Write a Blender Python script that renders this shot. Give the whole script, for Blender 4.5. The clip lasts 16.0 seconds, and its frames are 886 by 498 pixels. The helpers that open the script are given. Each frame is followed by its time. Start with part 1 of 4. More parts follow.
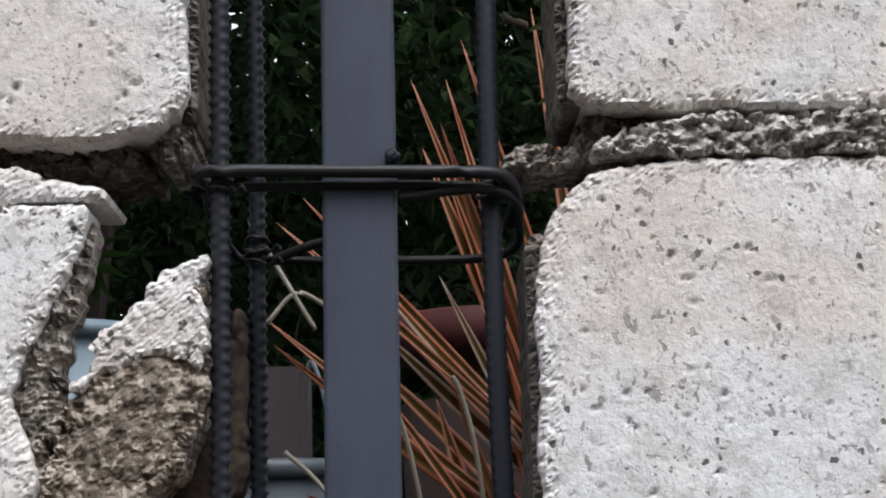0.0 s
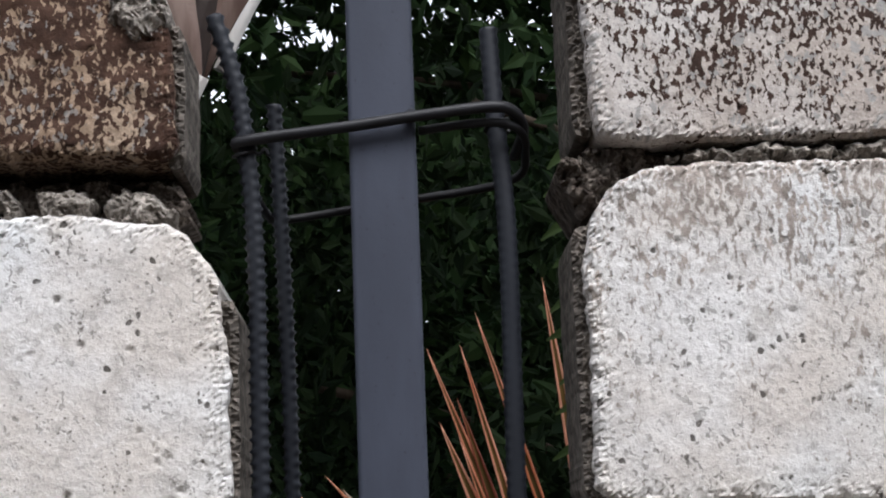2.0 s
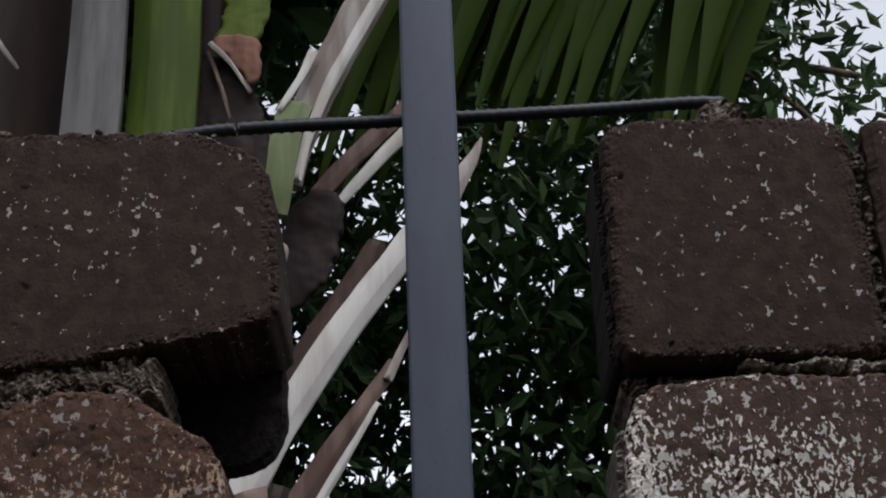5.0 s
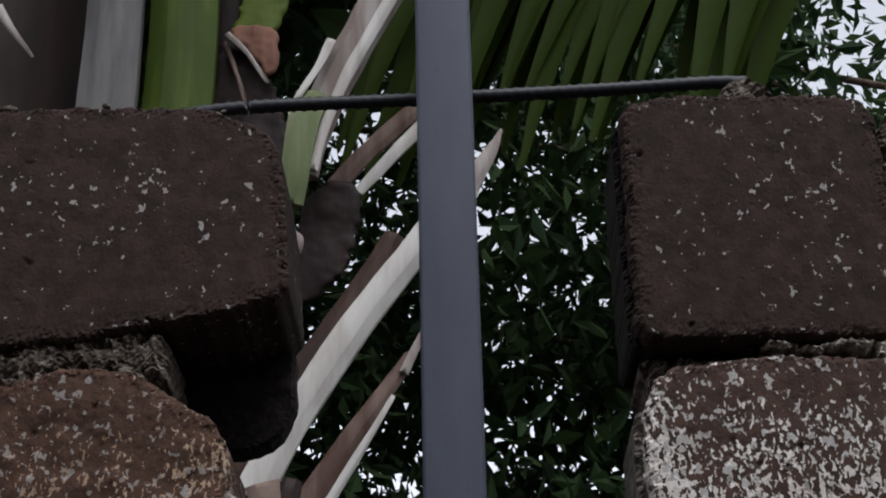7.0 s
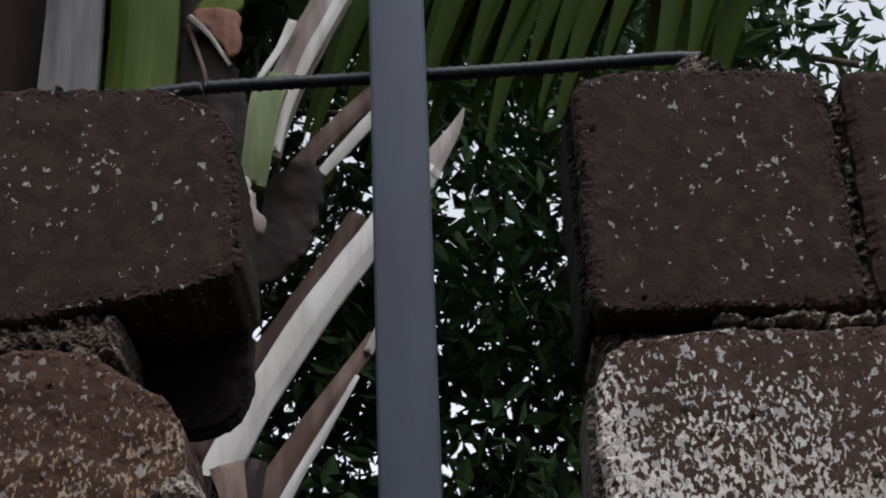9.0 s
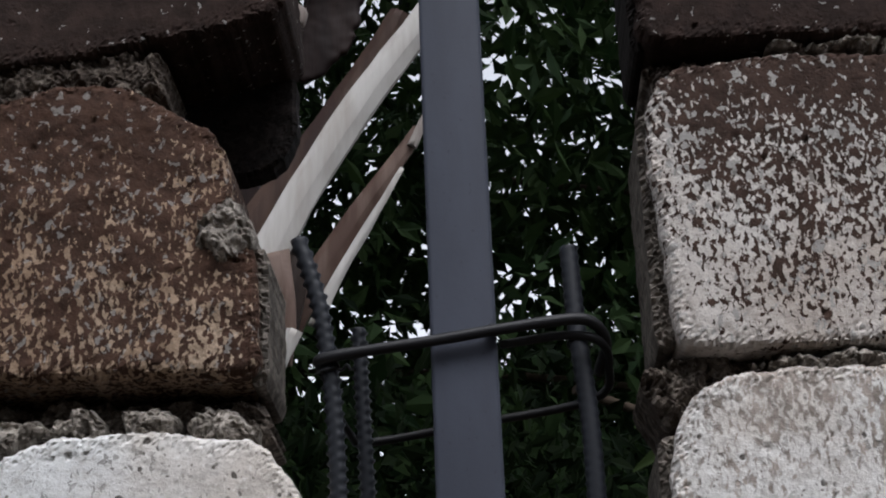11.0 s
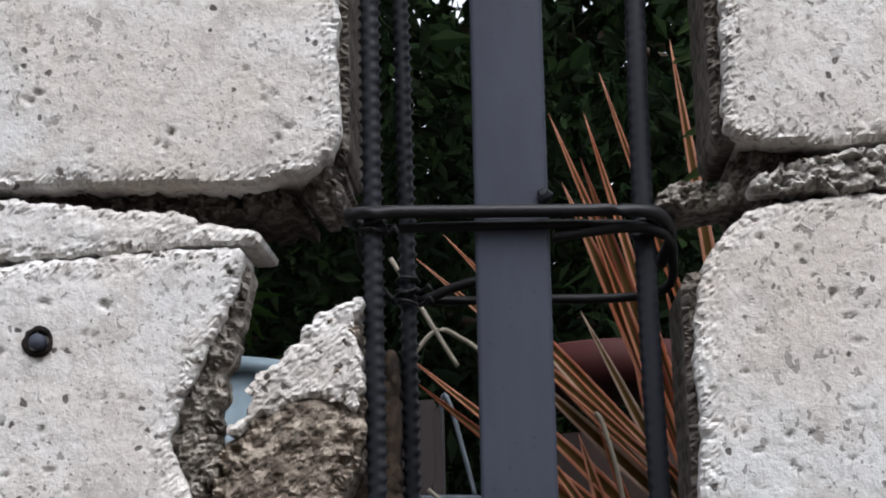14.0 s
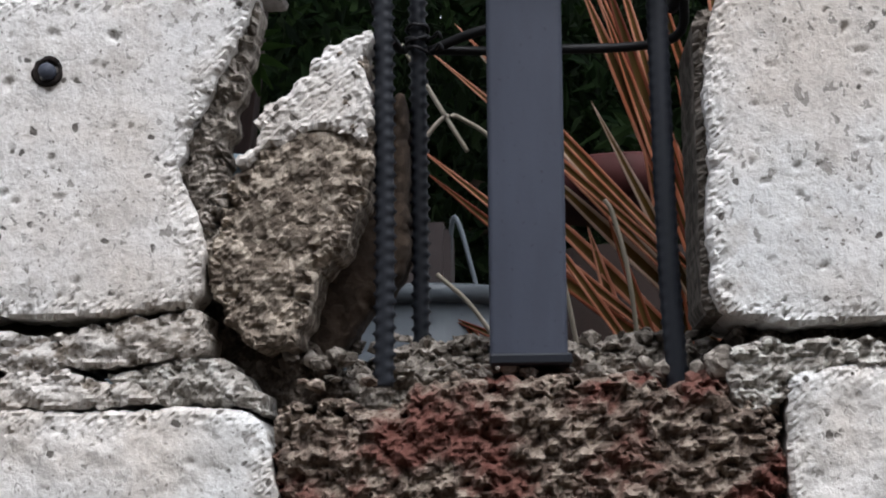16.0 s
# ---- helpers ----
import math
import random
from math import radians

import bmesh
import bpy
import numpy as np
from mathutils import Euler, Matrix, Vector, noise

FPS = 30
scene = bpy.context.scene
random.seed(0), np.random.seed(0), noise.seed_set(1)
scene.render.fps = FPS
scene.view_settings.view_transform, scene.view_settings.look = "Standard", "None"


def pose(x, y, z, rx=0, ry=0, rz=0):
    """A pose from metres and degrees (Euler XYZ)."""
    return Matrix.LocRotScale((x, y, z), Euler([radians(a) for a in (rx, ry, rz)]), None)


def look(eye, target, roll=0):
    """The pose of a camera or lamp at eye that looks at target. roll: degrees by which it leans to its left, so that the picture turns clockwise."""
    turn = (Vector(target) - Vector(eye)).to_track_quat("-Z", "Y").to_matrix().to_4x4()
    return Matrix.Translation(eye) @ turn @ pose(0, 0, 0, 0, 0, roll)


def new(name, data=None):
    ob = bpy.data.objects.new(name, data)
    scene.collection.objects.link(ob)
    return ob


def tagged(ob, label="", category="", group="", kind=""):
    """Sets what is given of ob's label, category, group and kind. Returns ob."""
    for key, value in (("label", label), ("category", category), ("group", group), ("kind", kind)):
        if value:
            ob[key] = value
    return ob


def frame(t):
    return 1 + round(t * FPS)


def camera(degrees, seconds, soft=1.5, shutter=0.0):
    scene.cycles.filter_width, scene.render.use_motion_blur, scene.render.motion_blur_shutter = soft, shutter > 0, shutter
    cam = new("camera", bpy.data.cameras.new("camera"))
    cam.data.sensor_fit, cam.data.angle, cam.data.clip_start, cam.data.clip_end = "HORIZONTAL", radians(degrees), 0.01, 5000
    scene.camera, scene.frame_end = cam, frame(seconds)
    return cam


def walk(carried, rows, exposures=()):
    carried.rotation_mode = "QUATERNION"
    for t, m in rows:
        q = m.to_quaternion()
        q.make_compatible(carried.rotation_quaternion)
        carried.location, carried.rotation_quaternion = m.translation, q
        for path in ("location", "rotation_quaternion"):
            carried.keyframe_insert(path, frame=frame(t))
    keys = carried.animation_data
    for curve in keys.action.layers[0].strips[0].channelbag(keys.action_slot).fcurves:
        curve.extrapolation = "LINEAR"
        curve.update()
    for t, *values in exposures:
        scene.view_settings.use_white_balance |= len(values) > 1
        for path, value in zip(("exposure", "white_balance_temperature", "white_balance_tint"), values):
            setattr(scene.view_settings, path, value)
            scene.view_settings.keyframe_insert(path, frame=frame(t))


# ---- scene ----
cam = camera(31.7, 16.0, soft=2.0)
PATH = [
    (0, (0.026, -0.809, 0.449), (0.071, 1.147, 0.861), -1.4),
    (0.5, (0.016, -0.817, 0.472), (0.017, 1.145, 0.859), -1.2),
    (1, (0.01, -0.824, 0.502), (0.061, 1.128, 0.933), -1.3),
    (1.5, (-0.034, -0.864, 0.612), (0.11, 1.1, 0.966), -2.6),
    (2, (0.0, -0.893, 0.665), (0.073, 1.065, 1.066), -2.3),
    (2.5, (0.013, -0.913, 0.638), (0.002, 0.985, 1.27), -2.2),
    (3, (0.023, -0.928, 0.664), (0.021, 0.954, 1.34), -2.7),
    (3.5, (0.016, -0.947, 0.686), (0.002, 0.911, 1.427), -2.0),
    (4, (0.015, -0.958, 0.703), (0.024, 0.872, 1.511), -2.3),
    (4.5, (0.001, -0.969, 0.718), (0.006, 0.831, 1.591), -2.0),
    (4.7, (-0.001, -0.974, 0.721), (0.013, 0.816, 1.614), -2.2),
    (6.8, (0.005, -0.931, 0.708), (-0.017, 0.853, 1.612), -1.9),
    (7, (0.007, -0.932, 0.708), (-0.013, 0.844, 1.627), -1.4),
    (7.5, (0.007, -0.933, 0.703), (0.009, 0.847, 1.615), -1.8),
    (8, (0.026, -0.935, 0.704), (0.01, 0.846, 1.614), -2.1),
    (8.2, (0.034, -0.935, 0.706), (0.031, 0.847, 1.613), -2.2),
    (10.3, (0.009, -0.903, 0.656), (0.008, 0.901, 1.519), -2.6),
    (10.5, (0.016, -0.895, 0.642), (-0.029, 0.926, 1.468), -1.8),
    (11, (0.016, -0.873, 0.605), (-0.038, 0.963, 1.398), -2.3),
    (11.5, (0.003, -0.862, 0.575), (-0.064, 1.01, 1.274), -1.6),
    (12, (0.003, -0.837, 0.528), (-0.057, 1.084, 1.079), -1.3),
    (12.5, (-0.005, -0.826, 0.503), (-0.092, 1.104, 1.023), -1.1),
    (13, (-0.001, -0.815, 0.489), (-0.091, 1.119, 0.99), -0.8),
    (13.5, (-0.001, -0.811, 0.469), (-0.103, 1.131, 0.934), -1.0),
    (14, (0.003, -0.805, 0.459), (-0.093, 1.142, 0.905), -1.1),
    (14.5, (0.005, -0.792, 0.42), (-0.089, 1.164, 0.826), -0.7),
    (15, (0.019, -0.783, 0.386), (-0.076, 1.181, 0.753), -0.5),
    (15.5, (0.016, -0.784, 0.372), (-0.087, 1.183, 0.719), -0.8),
    (16, (0.003, -0.788, 0.369), (-0.112, 1.181, 0.698), -0.4),
]
walk(cam, [(t, look(eye, target, roll)) for t, eye, target, roll in PATH],
     exposures=((0, 1.40, 6130, 12), (1.5, 1.4, 6130, 12), (2.5, 1.42, 6130, 12), (3.5, 1.15, 6130, 12), (4.5, 0.85, 6130, 12), (7, 0.85, 6130, 12), (8.2, 0.85, 6130, 12), (11, 0.84, 6130, 12), (12.2, 1.25, 6130, 12), (16, 1.28, 6130, 12)))

# ---------- light ----------
world = bpy.data.worlds.new("overcast_sky")
scene.world = world
world.use_nodes = True
wn = world.node_tree.nodes
sky = wn.new("ShaderNodeTexSky")
sky.sky_type = "NISHITA"
sky.sun_disc = False
sky.sun_elevation = radians(60)
sky.sun_rotation = radians(160)
sky.air_density, sky.dust_density, sky.ozone_density = 1.0, 2.5, 1.5
grey = wn.new("ShaderNodeHueSaturation")
grey.inputs["Saturation"].default_value = 0.14
world.node_tree.links.new(sky.outputs[0], grey.inputs["Color"])
world.node_tree.links.new(grey.outputs[0], wn["Background"].inputs[0])
wn["Background"].inputs[1].default_value = 0.15

sun_data = bpy.data.lights.new("sun", "SUN")
sun_data.energy = 1.0
sun_data.angle = radians(35)
sun_data.color = (1.0, 0.97, 0.93)
sun = new("sun", sun_data)
sun.matrix_world = look((0.7, -2.2, 4.9), (0, 0, 0.8))


# ---------- materials ----------
class Mat:
    """A small builder of node materials."""

    def __init__(self, name, rough=0.9, metal=0.0, gloss=0.2):
        self.m = bpy.data.materials.new(name)
        self.m.use_nodes = True
        self.t = self.m.node_tree
        self.b = self.t.nodes["Principled BSDF"]
        self.b.inputs["Roughness"].default_value = rough
        self.b.inputs["Metallic"].default_value = metal
        self.b.inputs["Specular IOR Level"].default_value = gloss
        self.co = self.t.nodes.new("ShaderNodeTexCoord").outputs["Object"]

    def link(self, a, b):
        self.t.links.new(a, b)

    def noise(self, scale, detail=4.0, rough=0.55, stretch=(1, 1, 1)):
        mp = self.t.nodes.new("ShaderNodeMapping")
        mp.inputs["Scale"].default_value = stretch
        self.link(self.co, mp.inputs["Vector"])
        n = self.t.nodes.new("ShaderNodeTexNoise")
        n.inputs["Scale"].default_value = scale
        n.inputs["Detail"].default_value = detail
        n.inputs["Roughness"].default_value = rough
        self.link(mp.outputs[0], n.inputs["Vector"])
        return n.outputs[0]

    def wobble(self, size, scale):
        """From here on the patterns run crooked."""
        n = self.t.nodes.new("ShaderNodeTexNoise")
        n.inputs["Scale"].default_value = scale
        self.link(self.co, n.inputs["Vector"])
        m = self.t.nodes.new("ShaderNodeVectorMath")
        m.operation = "MULTIPLY_ADD"
        self.link(n.outputs["Color"], m.inputs[0])
        m.inputs[1].default_value = (size, size, size)
        self.link(self.co, m.inputs[2])
        self.co = m.outputs[0]

    def cells(self, scale, feature="F1"):
        n = self.t.nodes.new("ShaderNodeTexVoronoi")
        n.feature = feature
        n.inputs["Scale"].default_value = scale
        self.link(self.co, n.inputs["Vector"])
        return n.outputs["Distance"]

    def flakes(self, scale):
        n = self.t.nodes.new("ShaderNodeTexVoronoi")
        n.inputs["Scale"].default_value = scale
        self.link(self.co, n.inputs["Vector"])
        return n.outputs["Color"]

    def step(self, fac, lo, hi, a=0.0, b=1.0):
        n = self.t.nodes.new("ShaderNodeMapRange")
        n.interpolation_type = "SMOOTHSTEP"
        self.link(fac, n.inputs[0])
        for k, v in enumerate((lo, hi, a, b)):
            n.inputs[k + 1].default_value = v
        return n.outputs[0]

    def ramp(self, fac, stops):
        n = self.t.nodes.new("ShaderNodeValToRGB")
        el = n.color_ramp.elements
        while len(el) < len(stops):
            el.new(0.5)
        for e, (p, c) in zip(el, stops):
            e.position, e.color = p, (*c, 1)
        self.link(fac, n.inputs[0])
        return n.outputs[0]

    def mix(self, fac, a, b):
        n = self.t.nodes.new("ShaderNodeMix")
        n.data_type = "RGBA"
        for sock, v in ((n.inputs[0], fac), (n.inputs[6], a), (n.inputs[7], b)):
            if isinstance(v, (int, float)):
                sock.default_value = v
            elif isinstance(v, tuple):
                sock.default_value = (*v, 1)
            else:
                self.link(v, sock)
        return n.outputs[2]

    def math(self, op, a, b):
        n = self.t.nodes.new("ShaderNodeMath")
        n.operation = op
        for k, v in enumerate((a, b)):
            if isinstance(v, (int, float)):
                n.inputs[k].default_value = v
            else:
                self.link(v, n.inputs[k])
        return n.outputs[0]

    def axis(self, k):
        n = self.t.nodes.new("ShaderNodeSeparateXYZ")
        self.link(self.co, n.inputs[0])
        return n.outputs[k]

    def random(self):
        return self.t.nodes.new("ShaderNodeObjectInfo").outputs["Random"]

    def island(self):
        return self.t.nodes.new("ShaderNodeNewGeometry").outputs["Random Per Island"]

    def colour(self, c):
        if isinstance(c, tuple):
            self.b.inputs["Base Color"].default_value = (*c, 1)
        else:
            self.link(c, self.b.inputs["Base Color"])

    def bump(self, height, strength=0.5, distance=0.002):
        n = self.t.nodes.new("ShaderNodeBump")
        n.inputs["Strength"].default_value = strength
        n.inputs["Distance"].default_value = distance
        self.link(height, n.inputs["Height"])
        self.link(n.outputs[0], self.b.inputs["Normal"])


def concrete(name, light, warm, stain=None, soil=(0.045, 0.032, 0.026), spread=(0.4, 0.6), rise=0.0, level=0.0, flecks=0.0, worm=230.0, fleck_cut=0.0, bare=None, run=0.7):
    """Cast block: pale cement with grains and pores, and where stain is given a dark growth over it.
    rise, level: the growth thickens by rise per metre above the height level."""
    k = Mat(name, 0.95)
    k.b.inputs["Specular IOR Level"].default_value = 0.2
    broad = k.noise(9, 4)
    c = k.mix(k.step(broad, 0.38, 0.62), light, warm)
    c = k.mix(k.step(k.noise(5, 3), 0.52, 0.64, 0.0, 0.5), c, tuple(v * f for v, f in zip(light, (0.93, 1.0, 1.05))))
    c = k.mix(k.step(k.noise(34, 5, 0.7), 0.5, 0.66, 0.0, 0.55), c, tuple(v * 0.72 for v in warm))
    fine = k.noise(330, 3, 0.75)
    c = k.mix(k.step(fine, 0.34, 0.47, 0.35, 0.0), c, tuple(v * 0.42 for v in warm))
    c = k.mix(k.step(fine, 0.56, 0.68, 0.0, 0.35), c, tuple(min(0.85, v * 1.5) for v in light))
    k.wobble(0.006, 160)
    pore = k.step(k.cells(105), 0.17, 0.25, 1.0, 0.0)
    some = k.step(k.noise(30, 3), 0.53, 0.58)
    hole = k.math("MULTIPLY", pore, some)
    c = k.mix(k.math("MULTIPLY", hole, 0.9), c, (0.06, 0.052, 0.045))
    speck = k.math("MULTIPLY", k.step(k.noise(190, 2, 0.5, (1.0, 1.0, 0.75)), 0.615, 0.66), k.step(k.noise(16, 3), 0.40, 0.60, 0.15, 1.0))
    c = k.mix(k.math("MULTIPLY", speck, 0.7), c, tuple(v * 0.30 for v in warm))
    tiny = k.math("MULTIPLY", k.step(k.cells(230), 0.14, 0.24, 1.0, 0.0), k.step(k.noise(27, 3), 0.47, 0.58))
    c = k.mix(k.math("MULTIPLY", tiny, 0.85), c, (0.13, 0.115, 0.10))
    c = k.mix(k.step(k.noise(125, 4, 0.7), 0.54, 0.66, 0.0, 0.42), c, tuple(v * 0.55 for v in warm))
    if stain is not None:
        grain = k.noise(worm, 2, 0.5, (1.0, 1.0, run))
        patch = k.noise(20, 5, 0.65, (1.0, 1.0, run))
        f = k.math("ADD", k.math("MULTIPLY", grain, 0.6), k.math("MULTIPLY", patch, 0.4))
        f = k.math("ADD", f, k.math("MULTIPLY", k.math("SUBTRACT", k.axis(2), level), rise))
        f = k.math("ADD", f, stain)
        if bare:
            f = k.math("SUBTRACT", f, k.step(k.axis(0), bare[0], bare[1], 0.10, 0.0))
        f = k.step(f, *spread)
        dark = k.mix(k.step(k.noise(70, 4), 0.35, 0.65), soil, tuple(v * 1.7 for v in soil))
        dark = k.mix(k.step(fine, 0.55, 0.7, 0.0, 0.35), dark, tuple(v * 3.2 for v in soil))
        c = k.mix(f, c, dark)
        if flecks:
            spots = k.step(k.math("ADD", k.math("MULTIPLY", k.noise(185, 2, 0.5, (1.0, 1.0, 0.8)), 0.8), k.math("MULTIPLY", k.noise(14, 2), 0.2)), 0.615 + fleck_cut, 0.635 + fleck_cut, 0.0, flecks)
            c = k.mix(spots, c, (0.30, 0.29, 0.275))
    k.colour(c)
    h = k.math("ADD", fine, k.math("MULTIPLY", k.noise(150, 4, 0.65), 1.3))
    k.bump(k.math("SUBTRACT", k.math("SUBTRACT", h, k.math("MULTIPLY", hole, 2.5)), k.math("MULTIPLY", speck, 1.5)), 0.34, 0.002)
    return k.m


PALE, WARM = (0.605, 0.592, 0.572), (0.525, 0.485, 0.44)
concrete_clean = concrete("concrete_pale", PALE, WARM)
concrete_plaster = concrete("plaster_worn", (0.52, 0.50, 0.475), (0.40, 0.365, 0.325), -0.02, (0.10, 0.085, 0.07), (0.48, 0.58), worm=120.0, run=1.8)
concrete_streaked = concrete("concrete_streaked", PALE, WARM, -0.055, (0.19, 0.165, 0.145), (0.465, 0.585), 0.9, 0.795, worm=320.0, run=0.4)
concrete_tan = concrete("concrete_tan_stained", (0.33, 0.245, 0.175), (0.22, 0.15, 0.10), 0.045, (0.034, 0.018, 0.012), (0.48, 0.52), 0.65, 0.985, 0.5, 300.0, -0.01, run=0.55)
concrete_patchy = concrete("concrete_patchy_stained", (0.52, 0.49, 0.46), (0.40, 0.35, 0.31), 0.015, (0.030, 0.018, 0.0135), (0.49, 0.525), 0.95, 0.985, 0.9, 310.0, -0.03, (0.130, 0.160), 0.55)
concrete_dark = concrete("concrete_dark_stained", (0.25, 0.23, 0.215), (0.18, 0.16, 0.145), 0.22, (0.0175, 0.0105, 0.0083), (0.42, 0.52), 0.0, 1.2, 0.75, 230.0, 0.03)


def mortar_mat(name, a, b, c, red=0.0, relief=0.8):
    k = Mat(name, 0.97)
    col = k.ramp(k.noise(60, 5, 0.7), [(0.3, a), (0.5, b), (0.72, c)])
    col = k.mix(k.step(k.noise(260, 3, 0.7), 0.55, 0.7, 0, 0.6), col, tuple(min(0.7, v * 1.6) for v in c))
    k.wobble(0.006, 150)
    chip = k.flakes(190)
    col = k.mix(k.step(chip, 0.60, 0.74, 0.0, 0.55), col, tuple(min(0.6, v * 1.35) for v in c))
    col = k.mix(k.step(chip, 0.28, 0.42, 0.5, 0.0), col, tuple(v * 0.7 for v in a))
    if red:
        col = k.mix(k.step(k.noise(18, 3), 0.45, 0.6, 0, red), col, (0.12, 0.045, 0.035))
    k.colour(col)
    k.bump(k.math("ADD", k.noise(180, 5, 0.7), k.cells(150)), relief, 0.003)
    return k.m


mortar_grey = mortar_mat("mortar_grey", (0.08, 0.067, 0.056), (0.18, 0.16, 0.137), (0.34, 0.31, 0.275))
mortar_pale = mortar_mat("mortar_pale", (0.16, 0.14, 0.12), (0.33, 0.31, 0.28), (0.46, 0.44, 0.41))
mortar_dark = mortar_mat("mortar_dark", (0.035, 0.026, 0.02), (0.07, 0.055, 0.045), (0.14, 0.12, 0.10))
mortar_red = mortar_mat("mortar_red_earth", (0.045, 0.032, 0.026), (0.125, 0.092, 0.072), (0.26, 0.22, 0.18), 0.9)
broken_brown = mortar_mat("broken_core", (0.075, 0.058, 0.044), (0.18, 0.148, 0.118), (0.36, 0.315, 0.26))
# near black, with the shade of the open recess put into the colour
mortar_black = mortar_mat("mortar_black_shade_stain", (0.006, 0.005, 0.0045), (0.010, 0.008, 0.007), (0.016, 0.012, 0.011), relief=0.2)
mortar_brown = mortar_mat("mortar_brown", (0.06, 0.052, 0.044), (0.105, 0.092, 0.078), (0.15, 0.13, 0.112), relief=0.3)
# brown of the inner shells, darkened to hold the shade inside the block
shell_brown = mortar_mat("block_inner_shell_shaded", (0.030, 0.022, 0.017), (0.042, 0.030, 0.022), (0.055, 0.040, 0.030), relief=0.2)


def paint_mat(name, c, rough, scratch=0.5):
    k = Mat(name, rough, gloss=0.25)
    col = k.mix(k.step(k.noise(25, 4, 0.6, (1, 1, 0.25)), 0.3, 0.7), tuple(v * 0.85 for v in c), tuple(v * 1.12 for v in c))
    col = k.mix(k.step(k.noise(300, 2), 0.66, 0.74, 0, scratch), col, tuple(v * 0.4 for v in c))
    k.colour(col)
    k.bump(k.noise(220, 3), 0.12, 0.0008)
    return k.m


post_paint = paint_mat("grey_primer", (0.042, 0.048, 0.067), 0.6)
bar_paint = paint_mat("dark_steel", (0.011, 0.013, 0.018), 0.5)
wire_steel = paint_mat("wire_steel", (0.013, 0.013, 0.015), 0.5)


def leaf_mat(name, a, b, rough=0.5, glow=0.25):
    k = Mat(name, rough, gloss=0.08)
    c = k.mix(k.island(), a, b)
    k.colour(c)
    thin = k.t.nodes.new("ShaderNodeBsdfTranslucent")
    k.link(c, thin.inputs[0])
    blend = k.t.nodes.new("ShaderNodeMixShader")
    blend.inputs[0].default_value = glow
    k.link(k.b.outputs[0], blend.inputs[1])
    k.link(thin.outputs[0], blend.inputs[2])
    k.link(blend.outputs[0], k.t.nodes["Material Output"].inputs[0])
    return k.m


foliage = leaf_mat("foliage_green", (0.013, 0.029, 0.011), (0.036, 0.064, 0.021), 0.7, 0.2)
# leaf green taken far down: the deep shade low behind is in the colour
bush_green_shaded = leaf_mat("bush_green_shaded", (0.005, 0.011, 0.0045), (0.014, 0.024, 0.008), 0.8, 0.08)
palm_green = leaf_mat("palm_green", (0.020, 0.036, 0.005), (0.055, 0.080, 0.010), 0.6, 0.25)


def stalk_mat(name, a, b, rough=0.6):
    k = Mat(name, rough, gloss=0.12)
    f = k.noise(30, 4, 0.6, (1, 1, 0.12))
    k.colour(k.mix(k.step(f, 0.35, 0.65), a, b))
    k.bump(k.noise(120, 3, 0.6, (1, 1, 0.1)), 0.3, 0.002)
    return k.m


soil_mat = mortar_mat("garden_soil", (0.02, 0.016, 0.011), (0.04, 0.032, 0.022), (0.08, 0.06, 0.045))


# ---------- builders ----------
def part(name, bm, material, parent=None, label=""):
    me = bm
    if isinstance(bm, bmesh.types.BMesh):
        me = bpy.data.meshes.new(name)
        bm.to_mesh(me)
        bm.free()
    for m in material if isinstance(material, (list, tuple)) else (material,):
        me.materials.append(m)
    ob = new(name, me)
    ob.parent = parent
    return tagged(ob, label)


def mesh_of(name, verts, faces, smooth=True):
    me = bpy.data.meshes.new(name)
    me.from_pydata(verts, [], faces)
    me.polygons.foreach_set("use_smooth", [smooth] * len(me.polygons))
    me.update()
    return me


def rounded(points, passes=1):
    """Cuts the corners of a closed outline."""
    p = np.array(points, float)
    for _ in range(passes):
        q = np.roll(p, -1, 0)
        f = np.minimum(0.2, 0.0075 / np.maximum(np.hypot(*(q - p).T), 1e-6))[:, None]
        p = np.stack([p * (1 - f) + q * f, p * f + q * (1 - f)], 1).reshape(-1, 2)
    return p


